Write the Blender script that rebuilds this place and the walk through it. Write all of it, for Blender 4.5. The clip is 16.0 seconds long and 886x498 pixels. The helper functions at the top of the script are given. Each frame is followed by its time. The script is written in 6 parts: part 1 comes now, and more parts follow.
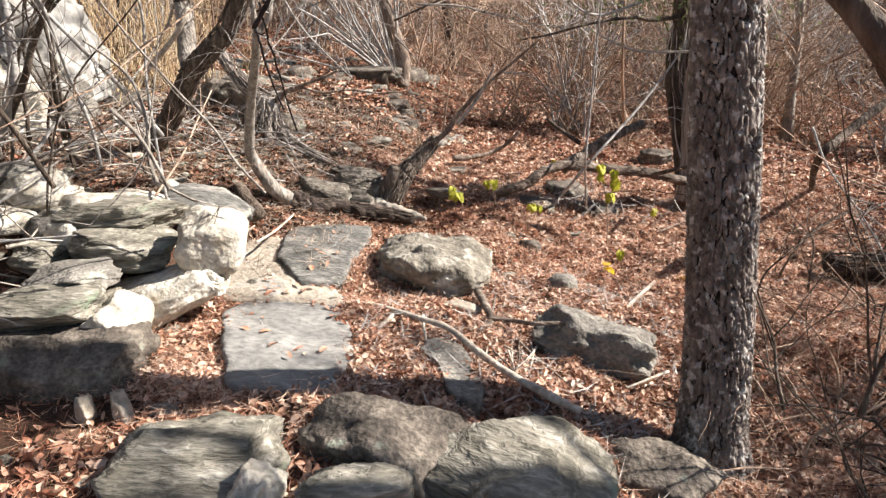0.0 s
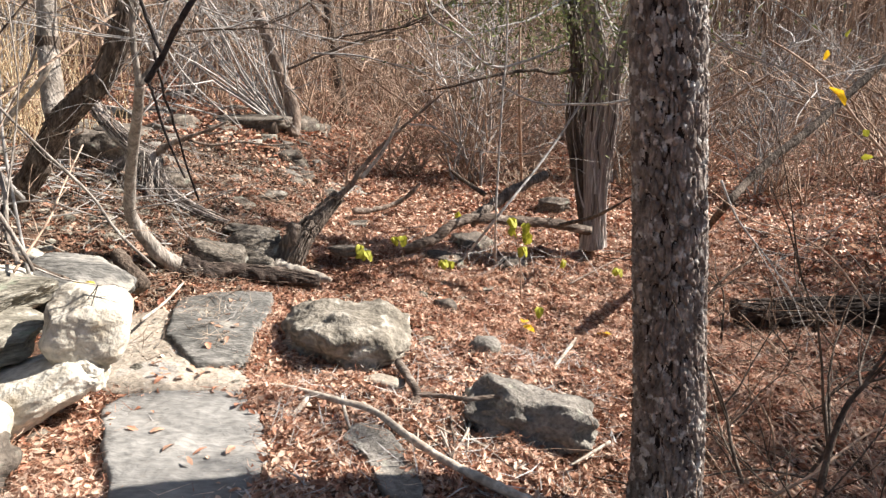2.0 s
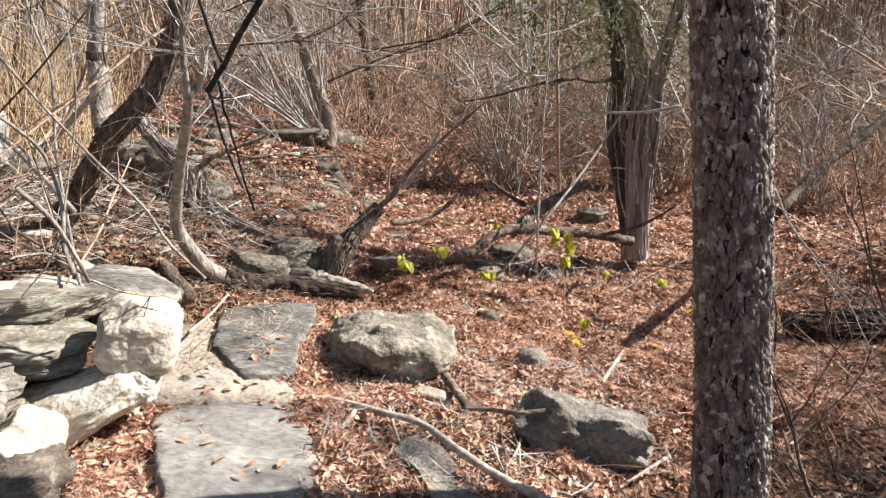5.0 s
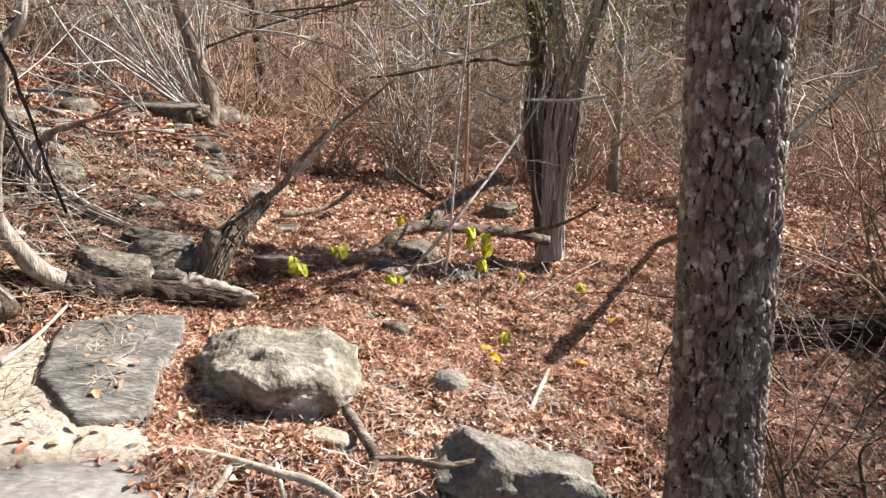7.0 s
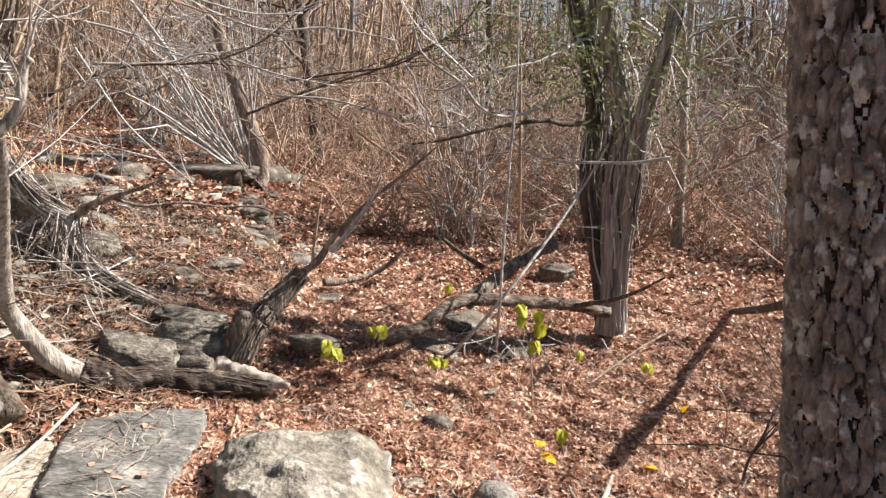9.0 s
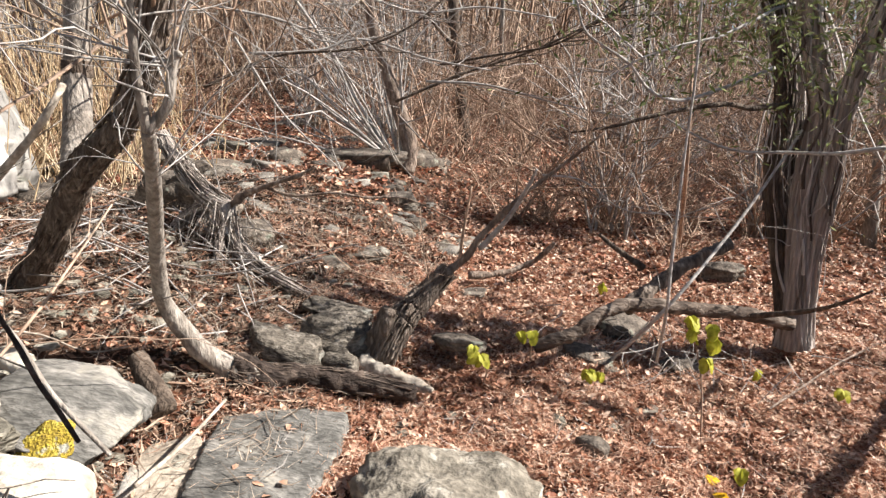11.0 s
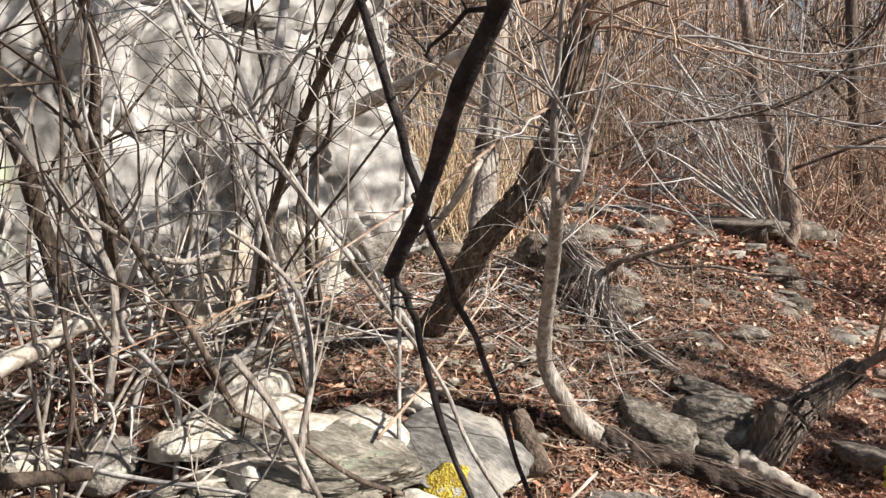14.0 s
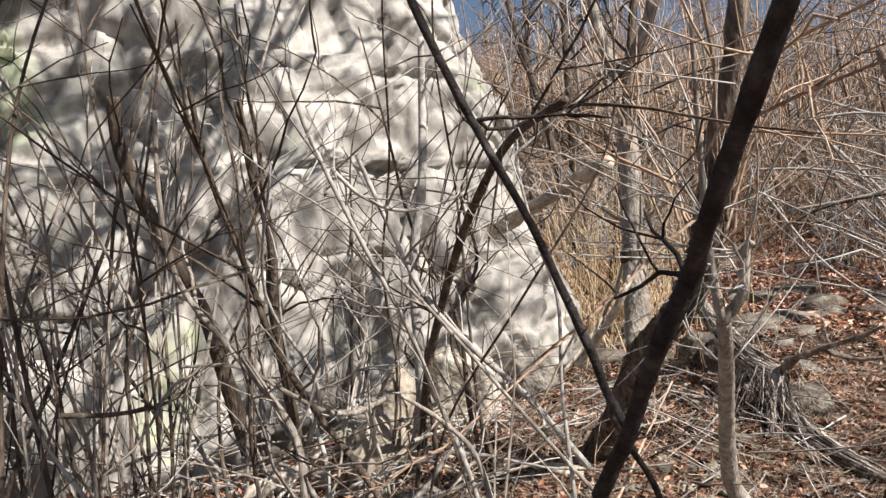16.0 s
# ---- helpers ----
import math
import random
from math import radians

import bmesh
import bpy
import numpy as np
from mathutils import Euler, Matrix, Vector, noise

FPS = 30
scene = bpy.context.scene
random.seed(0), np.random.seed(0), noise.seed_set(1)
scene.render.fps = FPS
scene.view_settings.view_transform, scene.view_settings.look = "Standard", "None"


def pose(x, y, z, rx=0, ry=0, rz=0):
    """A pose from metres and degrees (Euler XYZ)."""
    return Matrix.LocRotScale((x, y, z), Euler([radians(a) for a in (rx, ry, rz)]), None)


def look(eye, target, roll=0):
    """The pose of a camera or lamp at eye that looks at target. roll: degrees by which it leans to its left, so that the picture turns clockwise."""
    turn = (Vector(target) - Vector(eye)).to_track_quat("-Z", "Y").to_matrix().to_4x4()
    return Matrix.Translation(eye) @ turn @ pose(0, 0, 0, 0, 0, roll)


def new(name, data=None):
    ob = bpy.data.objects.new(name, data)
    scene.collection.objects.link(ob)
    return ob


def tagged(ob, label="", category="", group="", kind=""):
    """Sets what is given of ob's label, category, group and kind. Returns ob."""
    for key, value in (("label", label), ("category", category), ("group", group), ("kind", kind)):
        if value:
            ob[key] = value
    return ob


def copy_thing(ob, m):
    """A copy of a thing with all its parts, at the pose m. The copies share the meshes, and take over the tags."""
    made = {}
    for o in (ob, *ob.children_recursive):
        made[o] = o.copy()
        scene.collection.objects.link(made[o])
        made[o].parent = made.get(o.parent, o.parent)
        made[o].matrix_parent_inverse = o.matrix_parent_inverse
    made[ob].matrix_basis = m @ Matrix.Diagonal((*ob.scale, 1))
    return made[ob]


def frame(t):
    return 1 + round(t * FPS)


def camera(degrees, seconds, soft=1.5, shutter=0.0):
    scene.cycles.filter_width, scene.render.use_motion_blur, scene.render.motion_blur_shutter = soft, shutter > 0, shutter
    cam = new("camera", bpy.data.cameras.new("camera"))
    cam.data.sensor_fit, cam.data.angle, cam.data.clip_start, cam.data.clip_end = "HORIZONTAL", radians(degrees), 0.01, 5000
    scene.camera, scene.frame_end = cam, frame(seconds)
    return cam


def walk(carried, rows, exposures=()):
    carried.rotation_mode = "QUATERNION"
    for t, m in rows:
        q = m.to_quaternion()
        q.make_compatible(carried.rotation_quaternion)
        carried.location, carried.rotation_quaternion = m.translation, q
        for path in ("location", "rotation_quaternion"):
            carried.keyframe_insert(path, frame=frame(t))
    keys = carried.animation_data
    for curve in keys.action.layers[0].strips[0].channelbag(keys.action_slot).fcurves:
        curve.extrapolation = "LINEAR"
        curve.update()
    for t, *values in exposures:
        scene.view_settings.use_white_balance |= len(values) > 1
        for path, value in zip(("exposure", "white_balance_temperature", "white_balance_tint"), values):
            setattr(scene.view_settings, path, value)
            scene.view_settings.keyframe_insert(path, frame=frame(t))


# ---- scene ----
cam = camera(66.6, 16.0, soft=1.4)
PATH = [
    (0, (0.453, 0.041, 1.341), (0.112, 1.915, 0.731), 0.4),
    (0.5, (0.419, 0.158, 1.339), (-0.016, 2.026, 0.77), -3.7),
    (1, (0.361, 0.246, 1.34), (0.109, 2.157, 0.807), -0.7),
    (1.5, (0.289, 0.305, 1.366), (0.261, 2.238, 0.851), -0.7),
    (2, (0.266, 0.314, 1.364), (0.252, 2.255, 0.883), 1.1),
    (2.5, (0.274, 0.333, 1.344), (0.341, 2.259, 0.807), 2.0),
    (3, (0.26, 0.312, 1.353), (0.29, 2.25, 0.861), 2.3),
    (3.5, (0.25, 0.31, 1.356), (0.209, 2.255, 0.892), 1.3),
    (3.7, (0.243, 0.302, 1.362), (0.169, 2.249, 0.907), 0.9),
    (5.8, (0.168, 0.508, 1.343), (0.039, 2.454, 0.901), -0.3),
    (6, (0.177, 0.585, 1.35), (-0.039, 2.535, 0.963), -0.1),
    (6.5, (0.164, 0.758, 1.293), (-0.035, 2.696, 0.841), 1.3),
    (7, (0.102, 0.943, 1.29), (0.322, 2.874, 0.814), 3.4),
    (7.5, (0.102, 1.031, 1.298), (0.419, 2.954, 0.848), 2.6),
    (8, (0.173, 1.182, 1.36), (0.305, 3.115, 0.862), 1.3),
    (8.5, (0.186, 1.249, 1.386), (0.272, 3.218, 1.047), 1.8),
    (10.8, (0.147, 1.58, 1.415), (-0.173, 3.505, 0.977), 1.5),
    (11, (0.108, 1.595, 1.427), (-0.26, 3.516, 1.007), 1.4),
    (11.5, (0.038, 1.594, 1.43), (-0.406, 3.51, 1.069), 1.8),
    (12, (-0.019, 1.63, 1.421), (-0.696, 3.477, 1.059), 1.1),
    (12.5, (-0.017, 1.658, 1.431), (-0.907, 3.422, 1.12), 1.1),
    (13, (-0.025, 1.612, 1.429), (-1.05, 3.293, 1.074), 0.2),
    (13.5, (-0.045, 1.578, 1.433), (-1.132, 3.206, 1.024), -2.2),
    (14, (-0.054, 1.574, 1.452), (-1.33, 3.092, 1.197), 0.7),
    (14.5, (-0.075, 1.574, 1.484), (-1.561, 2.879, 1.184), -3.2),
    (15, (-0.077, 1.551, 1.512), (-1.57, 2.869, 1.334), -2.2),
    (15.2, (-0.092, 1.566, 1.526), (-1.595, 2.878, 1.385), -2.5),
    (15.5, (-0.063, 1.529, 1.543), (-1.574, 2.839, 1.521), -4.5),
    (16, (-0.066, 1.527, 1.572), (-1.626, 2.776, 1.634), -6.5),
]
walk(cam, [(t, look(eye, target, roll)) for t, eye, target, roll in PATH],
     exposures=[(0.0, 1.46), (3.5, 1.44), (6.0, 1.38), (7.0, 1.52), (8.5, 1.52), (10.8, 1.37), (12.5, 1.25), (14.5, 1.08), (16.0, 0.97)])

# ---- light ----
SUN_ELEV, SUN_AZ = radians(41), math.atan2(0.225, 0.97)   # the sun stands low beyond the big oak, over the open side
world = bpy.data.worlds.new("world")
scene.world = world
world.use_nodes = True
wn = world.node_tree
sky = wn.nodes.new("ShaderNodeTexSky")
sky.sky_type = "NISHITA"
sky.sun_disc = False
sky.sun_elevation, sky.sun_rotation = SUN_ELEV, math.pi / 2 - SUN_AZ
wn.links.new(sky.outputs[0], wn.nodes["Background"].inputs[0])
wn.nodes["Background"].inputs[1].default_value = 0.05
sun = new("sun", bpy.data.lights.new("sun", "SUN"))
sun.data.energy, sun.data.angle, sun.data.color = 5.0, radians(0.6), (1.0, 0.94, 0.87)
sd = Vector((math.cos(SUN_AZ) * math.cos(SUN_ELEV), math.sin(SUN_AZ) * math.cos(SUN_ELEV), math.sin(SUN_ELEV)))
sun.matrix_world = look(sd * 30, (0, 0, 0))


# ---- materials ----
def material(name, colors, scale=8.0, detail=8, rough=0.9, bump=0.3, bump_scale=40.0, spots=None, random_shift=0.0,
             stretch=(1, 1, 1), island=False, translucent=0.0, grain=0.75):
    """Mottled procedural surface: a colour ramp over noise, a second scale of grain, optional lichen spots."""
    m = bpy.data.materials.new(name)
    m.use_nodes = True
    nt = m.node_tree
    b = nt.nodes["Principled BSDF"]
    b.inputs["Roughness"].default_value = rough
    b.inputs["Specular IOR Level"].default_value = 0.25
    tc = nt.nodes.new("ShaderNodeTexCoord")
    mp = nt.nodes.new("ShaderNodeMapping")
    mp.inputs["Scale"].default_value = stretch
    nt.links.new(tc.outputs["Object"], mp.inputs[0])
    n1 = nt.nodes.new("ShaderNodeTexNoise")
    n1.inputs["Scale"].default_value, n1.inputs["Detail"].default_value, n1.inputs["Roughness"].default_value = scale, detail, 0.65
    nt.links.new(mp.outputs[0], n1.inputs["Vector"])
    ramp = nt.nodes.new("ShaderNodeValToRGB")
    cr = ramp.color_ramp
    cr.elements[0].position, cr.elements[0].color = 0.3, (*colors[0], 1)
    cr.elements[1].position, cr.elements[1].color = 0.7, (*colors[-1], 1)
    for i, c in enumerate(colors[1:-1]):
        e = cr.elements.new(0.3 + 0.4 * (i + 1) / (len(colors) - 1))
        e.color = (*c, 1)
    fac = n1.outputs["Fac"]
    if island:
        g = nt.nodes.new("ShaderNodeNewGeometry")
        mx = nt.nodes.new("ShaderNodeMath")
        mx.operation = "MULTIPLY_ADD"
        mx.inputs[1].default_value, mx.inputs[2].default_value = 0.5, 0.25
        nt.links.new(g.outputs["Random Per Island"], mx.inputs[0])
        ad = nt.nodes.new("ShaderNodeMath")
        ad.operation = "MULTIPLY_ADD"
        ad.inputs[1].default_value = 0.35
        sb = nt.nodes.new("ShaderNodeMath")
        sb.operation = "SUBTRACT"
        sb.inputs[1].default_value = 0.5
        nt.links.new(fac, sb.inputs[0])
        nt.links.new(sb.outputs[0], ad.inputs[0])
        nt.links.new(mx.outputs[0], ad.inputs[2])
        fac = ad.outputs[0]
        n4 = nt.nodes.new("ShaderNodeTexNoise")
        n4.inputs["Scale"].default_value, n4.inputs["Detail"].default_value = 1.7, 3
        nt.links.new(tc.outputs["Object"], n4.inputs["Vector"])
        ad2 = nt.nodes.new("ShaderNodeMath")
        ad2.operation = "MULTIPLY_ADD"
        ad2.inputs[1].default_value, ad2.inputs[2].default_value = 0.45, -0.225
        nt.links.new(n4.outputs["Fac"], ad2.inputs[0])
        ad3 = nt.nodes.new("ShaderNodeMath")
        nt.links.new(ad2.outputs[0], ad3.inputs[0])
        nt.links.new(fac, ad3.inputs[1])
        fac = ad3.outputs[0]
    nt.links.new(fac, ramp.inputs[0])
    col = ramp.outputs[0]
    n2 = nt.nodes.new("ShaderNodeTexNoise")
    n2.inputs["Scale"].default_value, n2.inputs["Detail"].default_value = bump_scale, 6
    nt.links.new(mp.outputs[0], n2.inputs["Vector"])
    mul = nt.nodes.new("ShaderNodeMixRGB")
    mul.blend_type = "MULTIPLY"
    mul.inputs[0].default_value = grain
    r2 = nt.nodes.new("ShaderNodeValToRGB")
    r2.color_ramp.elements[0].position, r2.color_ramp.elements[0].color = 0.3, (0.45, 0.45, 0.45, 1)
    r2.color_ramp.elements[1].position, r2.color_ramp.elements[1].color = 0.65, (1.15, 1.15, 1.15, 1)
    nt.links.new(n2.outputs["Fac"], r2.inputs[0])
    nt.links.new(col, mul.inputs[1])
    nt.links.new(r2.outputs[0], mul.inputs[2])
    col = mul.outputs[0]
    if spots:
        n3 = nt.nodes.new("ShaderNodeTexNoise")
        n3.inputs["Scale"].default_value, n3.inputs["Detail"].default_value = spots[1], 5
        nt.links.new(tc.outputs["Object"], n3.inputs["Vector"])
        r3 = nt.nodes.new("ShaderNodeValToRGB")
        r3.color_ramp.elements[0].position, r3.color_ramp.elements[0].color = spots[2], (0, 0, 0, 1)
        r3.color_ramp.elements[1].position, r3.color_ramp.elements[1].color = spots[2] + 0.08, (1, 1, 1, 1)
        nt.links.new(n3.outputs["Fac"], r3.inputs[0])
        mx2 = nt.nodes.new("ShaderNodeMixRGB")
        nt.links.new(r3.outputs[0], mx2.inputs[0])
        nt.links.new(col, mx2.inputs[1])
        mx2.inputs[2].default_value = (*spots[0], 1)
        col = mx2.outputs[0]
    nt.links.new(col, b.inputs["Base Color"])
    bp = nt.nodes.new("ShaderNodeBump")
    bp.inputs["Strength"].default_value, bp.inputs["Distance"].default_value = bump, 0.02
    nt.links.new(n2.outputs["Fac"], bp.inputs["Height"])
    nt.links.new(bp.outputs[0], b.inputs["Normal"])
    if translucent:
        tr = nt.nodes.new("ShaderNodeBsdfTranslucent")
        nt.links.new(col, tr.inputs[0])
        ms = nt.nodes.new("ShaderNodeMixShader")
        ms.inputs[0].default_value = translucent
        nt.links.new(b.outputs[0], ms.inputs[1])
        nt.links.new(tr.outputs[0], ms.inputs[2])
        nt.links.new(ms.outputs[0], nt.nodes["Material Output"].inputs[0])
    return m


M_SOIL = material("forest_soil", [(0.03, 0.018, 0.012), (0.085, 0.047, 0.03), (0.17, 0.1, 0.065)], 5, bump=0.8, bump_scale=70)
M_LEAF = material("dry_leaf", [(0.09, 0.034, 0.022), (0.39, 0.155, 0.092), (0.64, 0.32, 0.205), (0.82, 0.57, 0.41)], 3, bump=0.25, rough=0.5, island=True, translucent=0.2)
M_LEAF_PALE = material("bleached_leaf", [(0.24, 0.105, 0.062), (0.52, 0.285, 0.185), (0.8, 0.6, 0.46)], 3, bump=0.25, rough=0.5, island=True, translucent=0.2)
M_ROCK = material("grey_granite", [(0.11, 0.1, 0.085), (0.21, 0.19, 0.165), (0.33, 0.305, 0.265)], 6, bump=0.6, bump_scale=60, spots=((0.33, 0.33, 0.27), 9, 0.62))
M_GRANITE = material("coarse_granite", [(0.09, 0.077, 0.06), (0.22, 0.195, 0.157), (0.37, 0.335, 0.28)], 9, bump=1.0, bump_scale=34, grain=0.7, spots=((0.47, 0.45, 0.39), 10, 0.6))
M_BROWNSLATE = material("brown_layered_stone", [(0.06, 0.05, 0.04), (0.16, 0.138, 0.112), (0.31, 0.275, 0.23)], 10, bump=1.0, bump_scale=40, stretch=(1, 1, 2), spots=((0.3, 0.29, 0.25), 9, 0.62))
# rotten log on the open side; also the painted shade on the bent log
M_ROTTEN_SHADED = material("rotting_and_shaded_bark", [(0.015, 0.011, 0.009), (0.05, 0.036, 0.029), (0.16, 0.12, 0.095)], 16, bump=1.0, bump_scale=60, stretch=(0.25, 1, 1))
M_SLAB = material("weathered_slab", [(0.175, 0.168, 0.157), (0.25, 0.24, 0.222), (0.34, 0.325, 0.3)], 4, grain=0.55, bump=0.7, bump_scale=30, stretch=(0.6, 1.3, 1), spots=((0.33, 0.31, 0.28), 5, 0.6))
# darker stone; for the second slab the tone includes painted shade
M_DARKSLAB = material("dark_shaded_weathered_slab", [(0.06, 0.058, 0.052), (0.15, 0.143, 0.13), (0.32, 0.3, 0.27)], 5, grain=0.65, bump=0.8, bump_scale=40, stretch=(0.6, 1.5, 1), spots=((0.3, 0.28, 0.24), 6, 0.58))
M_BEIGE = material("sandy_slab", [(0.23, 0.195, 0.155), (0.38, 0.325, 0.26), (0.52, 0.455, 0.375)], 3.5, grain=0.55, bump=0.6, bump_scale=40, spots=((0.3, 0.29, 0.27), 2.6, 0.57))
# dark stone; also paints the shade on rocks that lie in shadow
M_DARKROCK = material("mossy_dark_and_shaded_rock", [(0.045, 0.037, 0.031), (0.13, 0.108, 0.088), (0.27, 0.228, 0.185)], 7, bump=0.7, bump_scale=55, spots=((0.24, 0.25, 0.2), 11, 0.62))
M_BANDED = material("banded_gneiss", [(0.055, 0.05, 0.04), (0.16, 0.145, 0.115), (0.29, 0.265, 0.215), (0.55, 0.51, 0.44)], 8, bump=0.9, bump_scale=36, stretch=(0.5, 1.4, 4.5), spots=((0.22, 0.25, 0.18), 6, 0.66))
M_PALE = material("pale_stone", [(0.3, 0.25, 0.185), (0.54, 0.49, 0.41), (0.7, 0.66, 0.58)], 5, bump=0.7, bump_scale=32, spots=((0.36, 0.3, 0.22), 4, 0.6))
M_CLIFF = material("pale_ledge", [(0.14, 0.132, 0.122), (0.335, 0.318, 0.292), (0.57, 0.54, 0.5)], 1.6, bump=0.6, bump_scale=11, grain=0.6, stretch=(1, 1, 0.75), spots=((0.34, 0.37, 0.26), 1.3, 0.62))
M_FURROW = material("furrowed_bark", [(0.05, 0.037, 0.03), (0.16, 0.125, 0.1), (0.36, 0.3, 0.25)], 30, bump=1.0, bump_scale=70, stretch=(1, 1, 0.16))
M_OAK = material("oak_bark_plate", [(0.09, 0.07, 0.058), (0.215, 0.175, 0.15), (0.38, 0.335, 0.3)], 18, bump=0.8, bump_scale=75, grain=0.6, stretch=(1, 1, 0.6), spots=((0.47, 0.44, 0.405), 26, 0.55))
# near-black that paints the shade deep in the oak's bark cracks
M_CRACKSHADE = material("oak_crack_shade", [(0.014, 0.01, 0.009), (0.035, 0.025, 0.02), (0.075, 0.053, 0.042)], 30, bump=0.8, bump_scale=90)
M_CEDAR = material("shaggy_cedar_bark", [(0.07, 0.05, 0.04), (0.3, 0.255, 0.23), (0.58, 0.53, 0.49)], 22, bump=0.8, bump_scale=80, stretch=(1, 1, 0.08), island=True)
M_DARKBARK = material("dark_bark", [(0.035, 0.026, 0.02), (0.1, 0.074, 0.056), (0.21, 0.165, 0.13)], 24, bump=0.9, bump_scale=70, stretch=(1, 1, 0.3))
M_GREYBARK = material("smooth_grey_bark", [(0.16, 0.135, 0.11), (0.3, 0.262, 0.225), (0.45, 0.41, 0.36)], 20, bump=0.7, bump_scale=70, stretch=(1, 1, 0.35), spots=((0.15, 0.12, 0.1), 20, 0.66))
M_LOG = material("weathered_log", [(0.035, 0.025, 0.02), (0.13, 0.098, 0.077), (0.36, 0.3, 0.25)], 16, bump=1.0, bump_scale=60, stretch=(0.25, 1, 1))
M_TWIG = material("brown_twig", [(0.19, 0.12, 0.08), (0.36, 0.245, 0.175), (0.55, 0.42, 0.32)], 9, bump=0.3, island=True)
M_FARWOOD = material("far_brown_wood", [(0.19, 0.12, 0.08), (0.36, 0.25, 0.175), (0.54, 0.42, 0.32)], 9, bump=0.2, island=True)
M_TWIGGREY = material("grey_twig", [(0.2, 0.18, 0.165), (0.36, 0.335, 0.31), (0.54, 0.51, 0.48)], 9, bump=0.3, island=True)
M_DEADWOOD = material("dead_wood", [(0.1, 0.07, 0.055), (0.22, 0.165, 0.13), (0.4, 0.33, 0.27)], 18, bump=0.9, bump_scale=60, stretch=(1, 1, 0.4))
M_STICK = material("bleached_stick", [(0.3, 0.24, 0.19), (0.46, 0.4, 0.33), (0.6, 0.54, 0.46)], 12, bump=0.3, bump_scale=50)
M_BLACK = material("near_black_twig", [(0.015, 0.012, 0.011), (0.04, 0.033, 0.03), (0.1, 0.085, 0.08)], 40, bump=0.6, bump_scale=60)
M_GREEN = material("yellow_green_leaf", [(0.3, 0.31, 0.03), (0.46, 0.45, 0.05), (0.6, 0.55, 0.09)], 30, bump=0.2, rough=0.6, translucent=0.35)
M_YELLOW = material("golden_leaf", [(0.75, 0.4, 0.01), (0.85, 0.52, 0.02), (0.9, 0.62, 0.05)], 10, bump=0.2, rough=0.6, translucent=0.35)
M_LICHEN = material("yellow_lichen", [(0.3, 0.2, 0.05), (0.5, 0.37, 0.05), (0.62, 0.52, 0.12)], 30, bump=1.0, bump_scale=120, spots=((0.42, 0.4, 0.34), 24, 0.58))
M_STRAW = material("dry_grass", [(0.28, 0.18, 0.1), (0.47, 0.34, 0.2), (0.66, 0.53, 0.36)], 6, bump=0.1, island=True, translucent=0.15)
M_CEDARCORE = material("cedar_trunk", [(0.12, 0.09, 0.078), (0.32, 0.27, 0.24), (0.52, 0.47, 0.43)], 26, bump=1.0, bump_scale=60, stretch=(1, 1, 0.07))
M_FIBRE = material("torn_root_fibre", [(0.06, 0.048, 0.04), (0.27, 0.225, 0.195), (0.52, 0.47, 0.42)], 20, bump=0.8, bump_scale=80, stretch=(1, 1, 0.2), island=True)
M_GREYSTRAW = material("weathered_straw", [(0.11, 0.08, 0.058), (0.29, 0.22, 0.165), (0.52, 0.43, 0.34)], 6, bump=0.1, island=True, translucent=0.1)
M_HUMUS = material("rotting_litter", [(0.035, 0.021, 0.015), (0.13, 0.074, 0.048), (0.3, 0.185, 0.125)], 4, bump=0.2, rough=0.8, island=True)
M_EVERGREEN = material("cedar_foliage", [(0.09, 0.11, 0.04), (0.16, 0.19, 0.07), (0.25, 0.27, 0.12)], 12, bump=0.2, island=True, translucent=0.2)


# ---- ground shape ----
# flat stones let into the ground: outline, top, thickness, slope, material, label, seed
SLABS = (
    ([(-1.13, 2.8), (-1.05, 2.9), (-0.84, 2.945), (-0.6, 2.95), (-0.45, 2.715), (-0.34, 2.43), (-0.35, 2.29), (-0.4, 2.13), (-0.75, 2.12), (-0.93, 2.43)],
     0.08, 0.14, (0.0, 0.0), M_SLAB, "flat pale grey weathered stone slab set in the leaf litter", 1),
    # this slab's partial shade is put into its dark colour
    ([(-1.26, 3.93), (-1.03, 4.09), (-0.77, 4.15), (-0.71, 3.85), (-0.71, 3.52), (-0.64, 3.18), (-0.86, 3.12), (-1.13, 3.45)],
     0.13, 0.16, (-0.05, 0.02), M_DARKSLAB, "flat grey stone slab partly covered by leaves", 2),
    ([(-1.44, 3.72), (-1.29, 3.87), (-1.06, 3.5), (-0.87, 3.22), (-0.62, 3.12), (-0.54, 2.94), (-0.9, 2.9), (-1.12, 2.86), (-1.26, 2.9), (-1.3, 3.2)],
     0.1, 0.15, (-0.05, 0.02), M_BEIGE, "low sandy beige flat stone between the slabs", 3),
    ([(-0.13, 2.64), (-0.09, 2.77), (0.02, 2.76), (0.126, 2.58), (0.2, 2.36), (0.19, 2.25), (0.07, 2.3), (-0.02, 2.52)],
     0.035, 0.12, (-0.05, 0.0), M_ROCK, "small low grey stone sunk in leaves", 4),
)


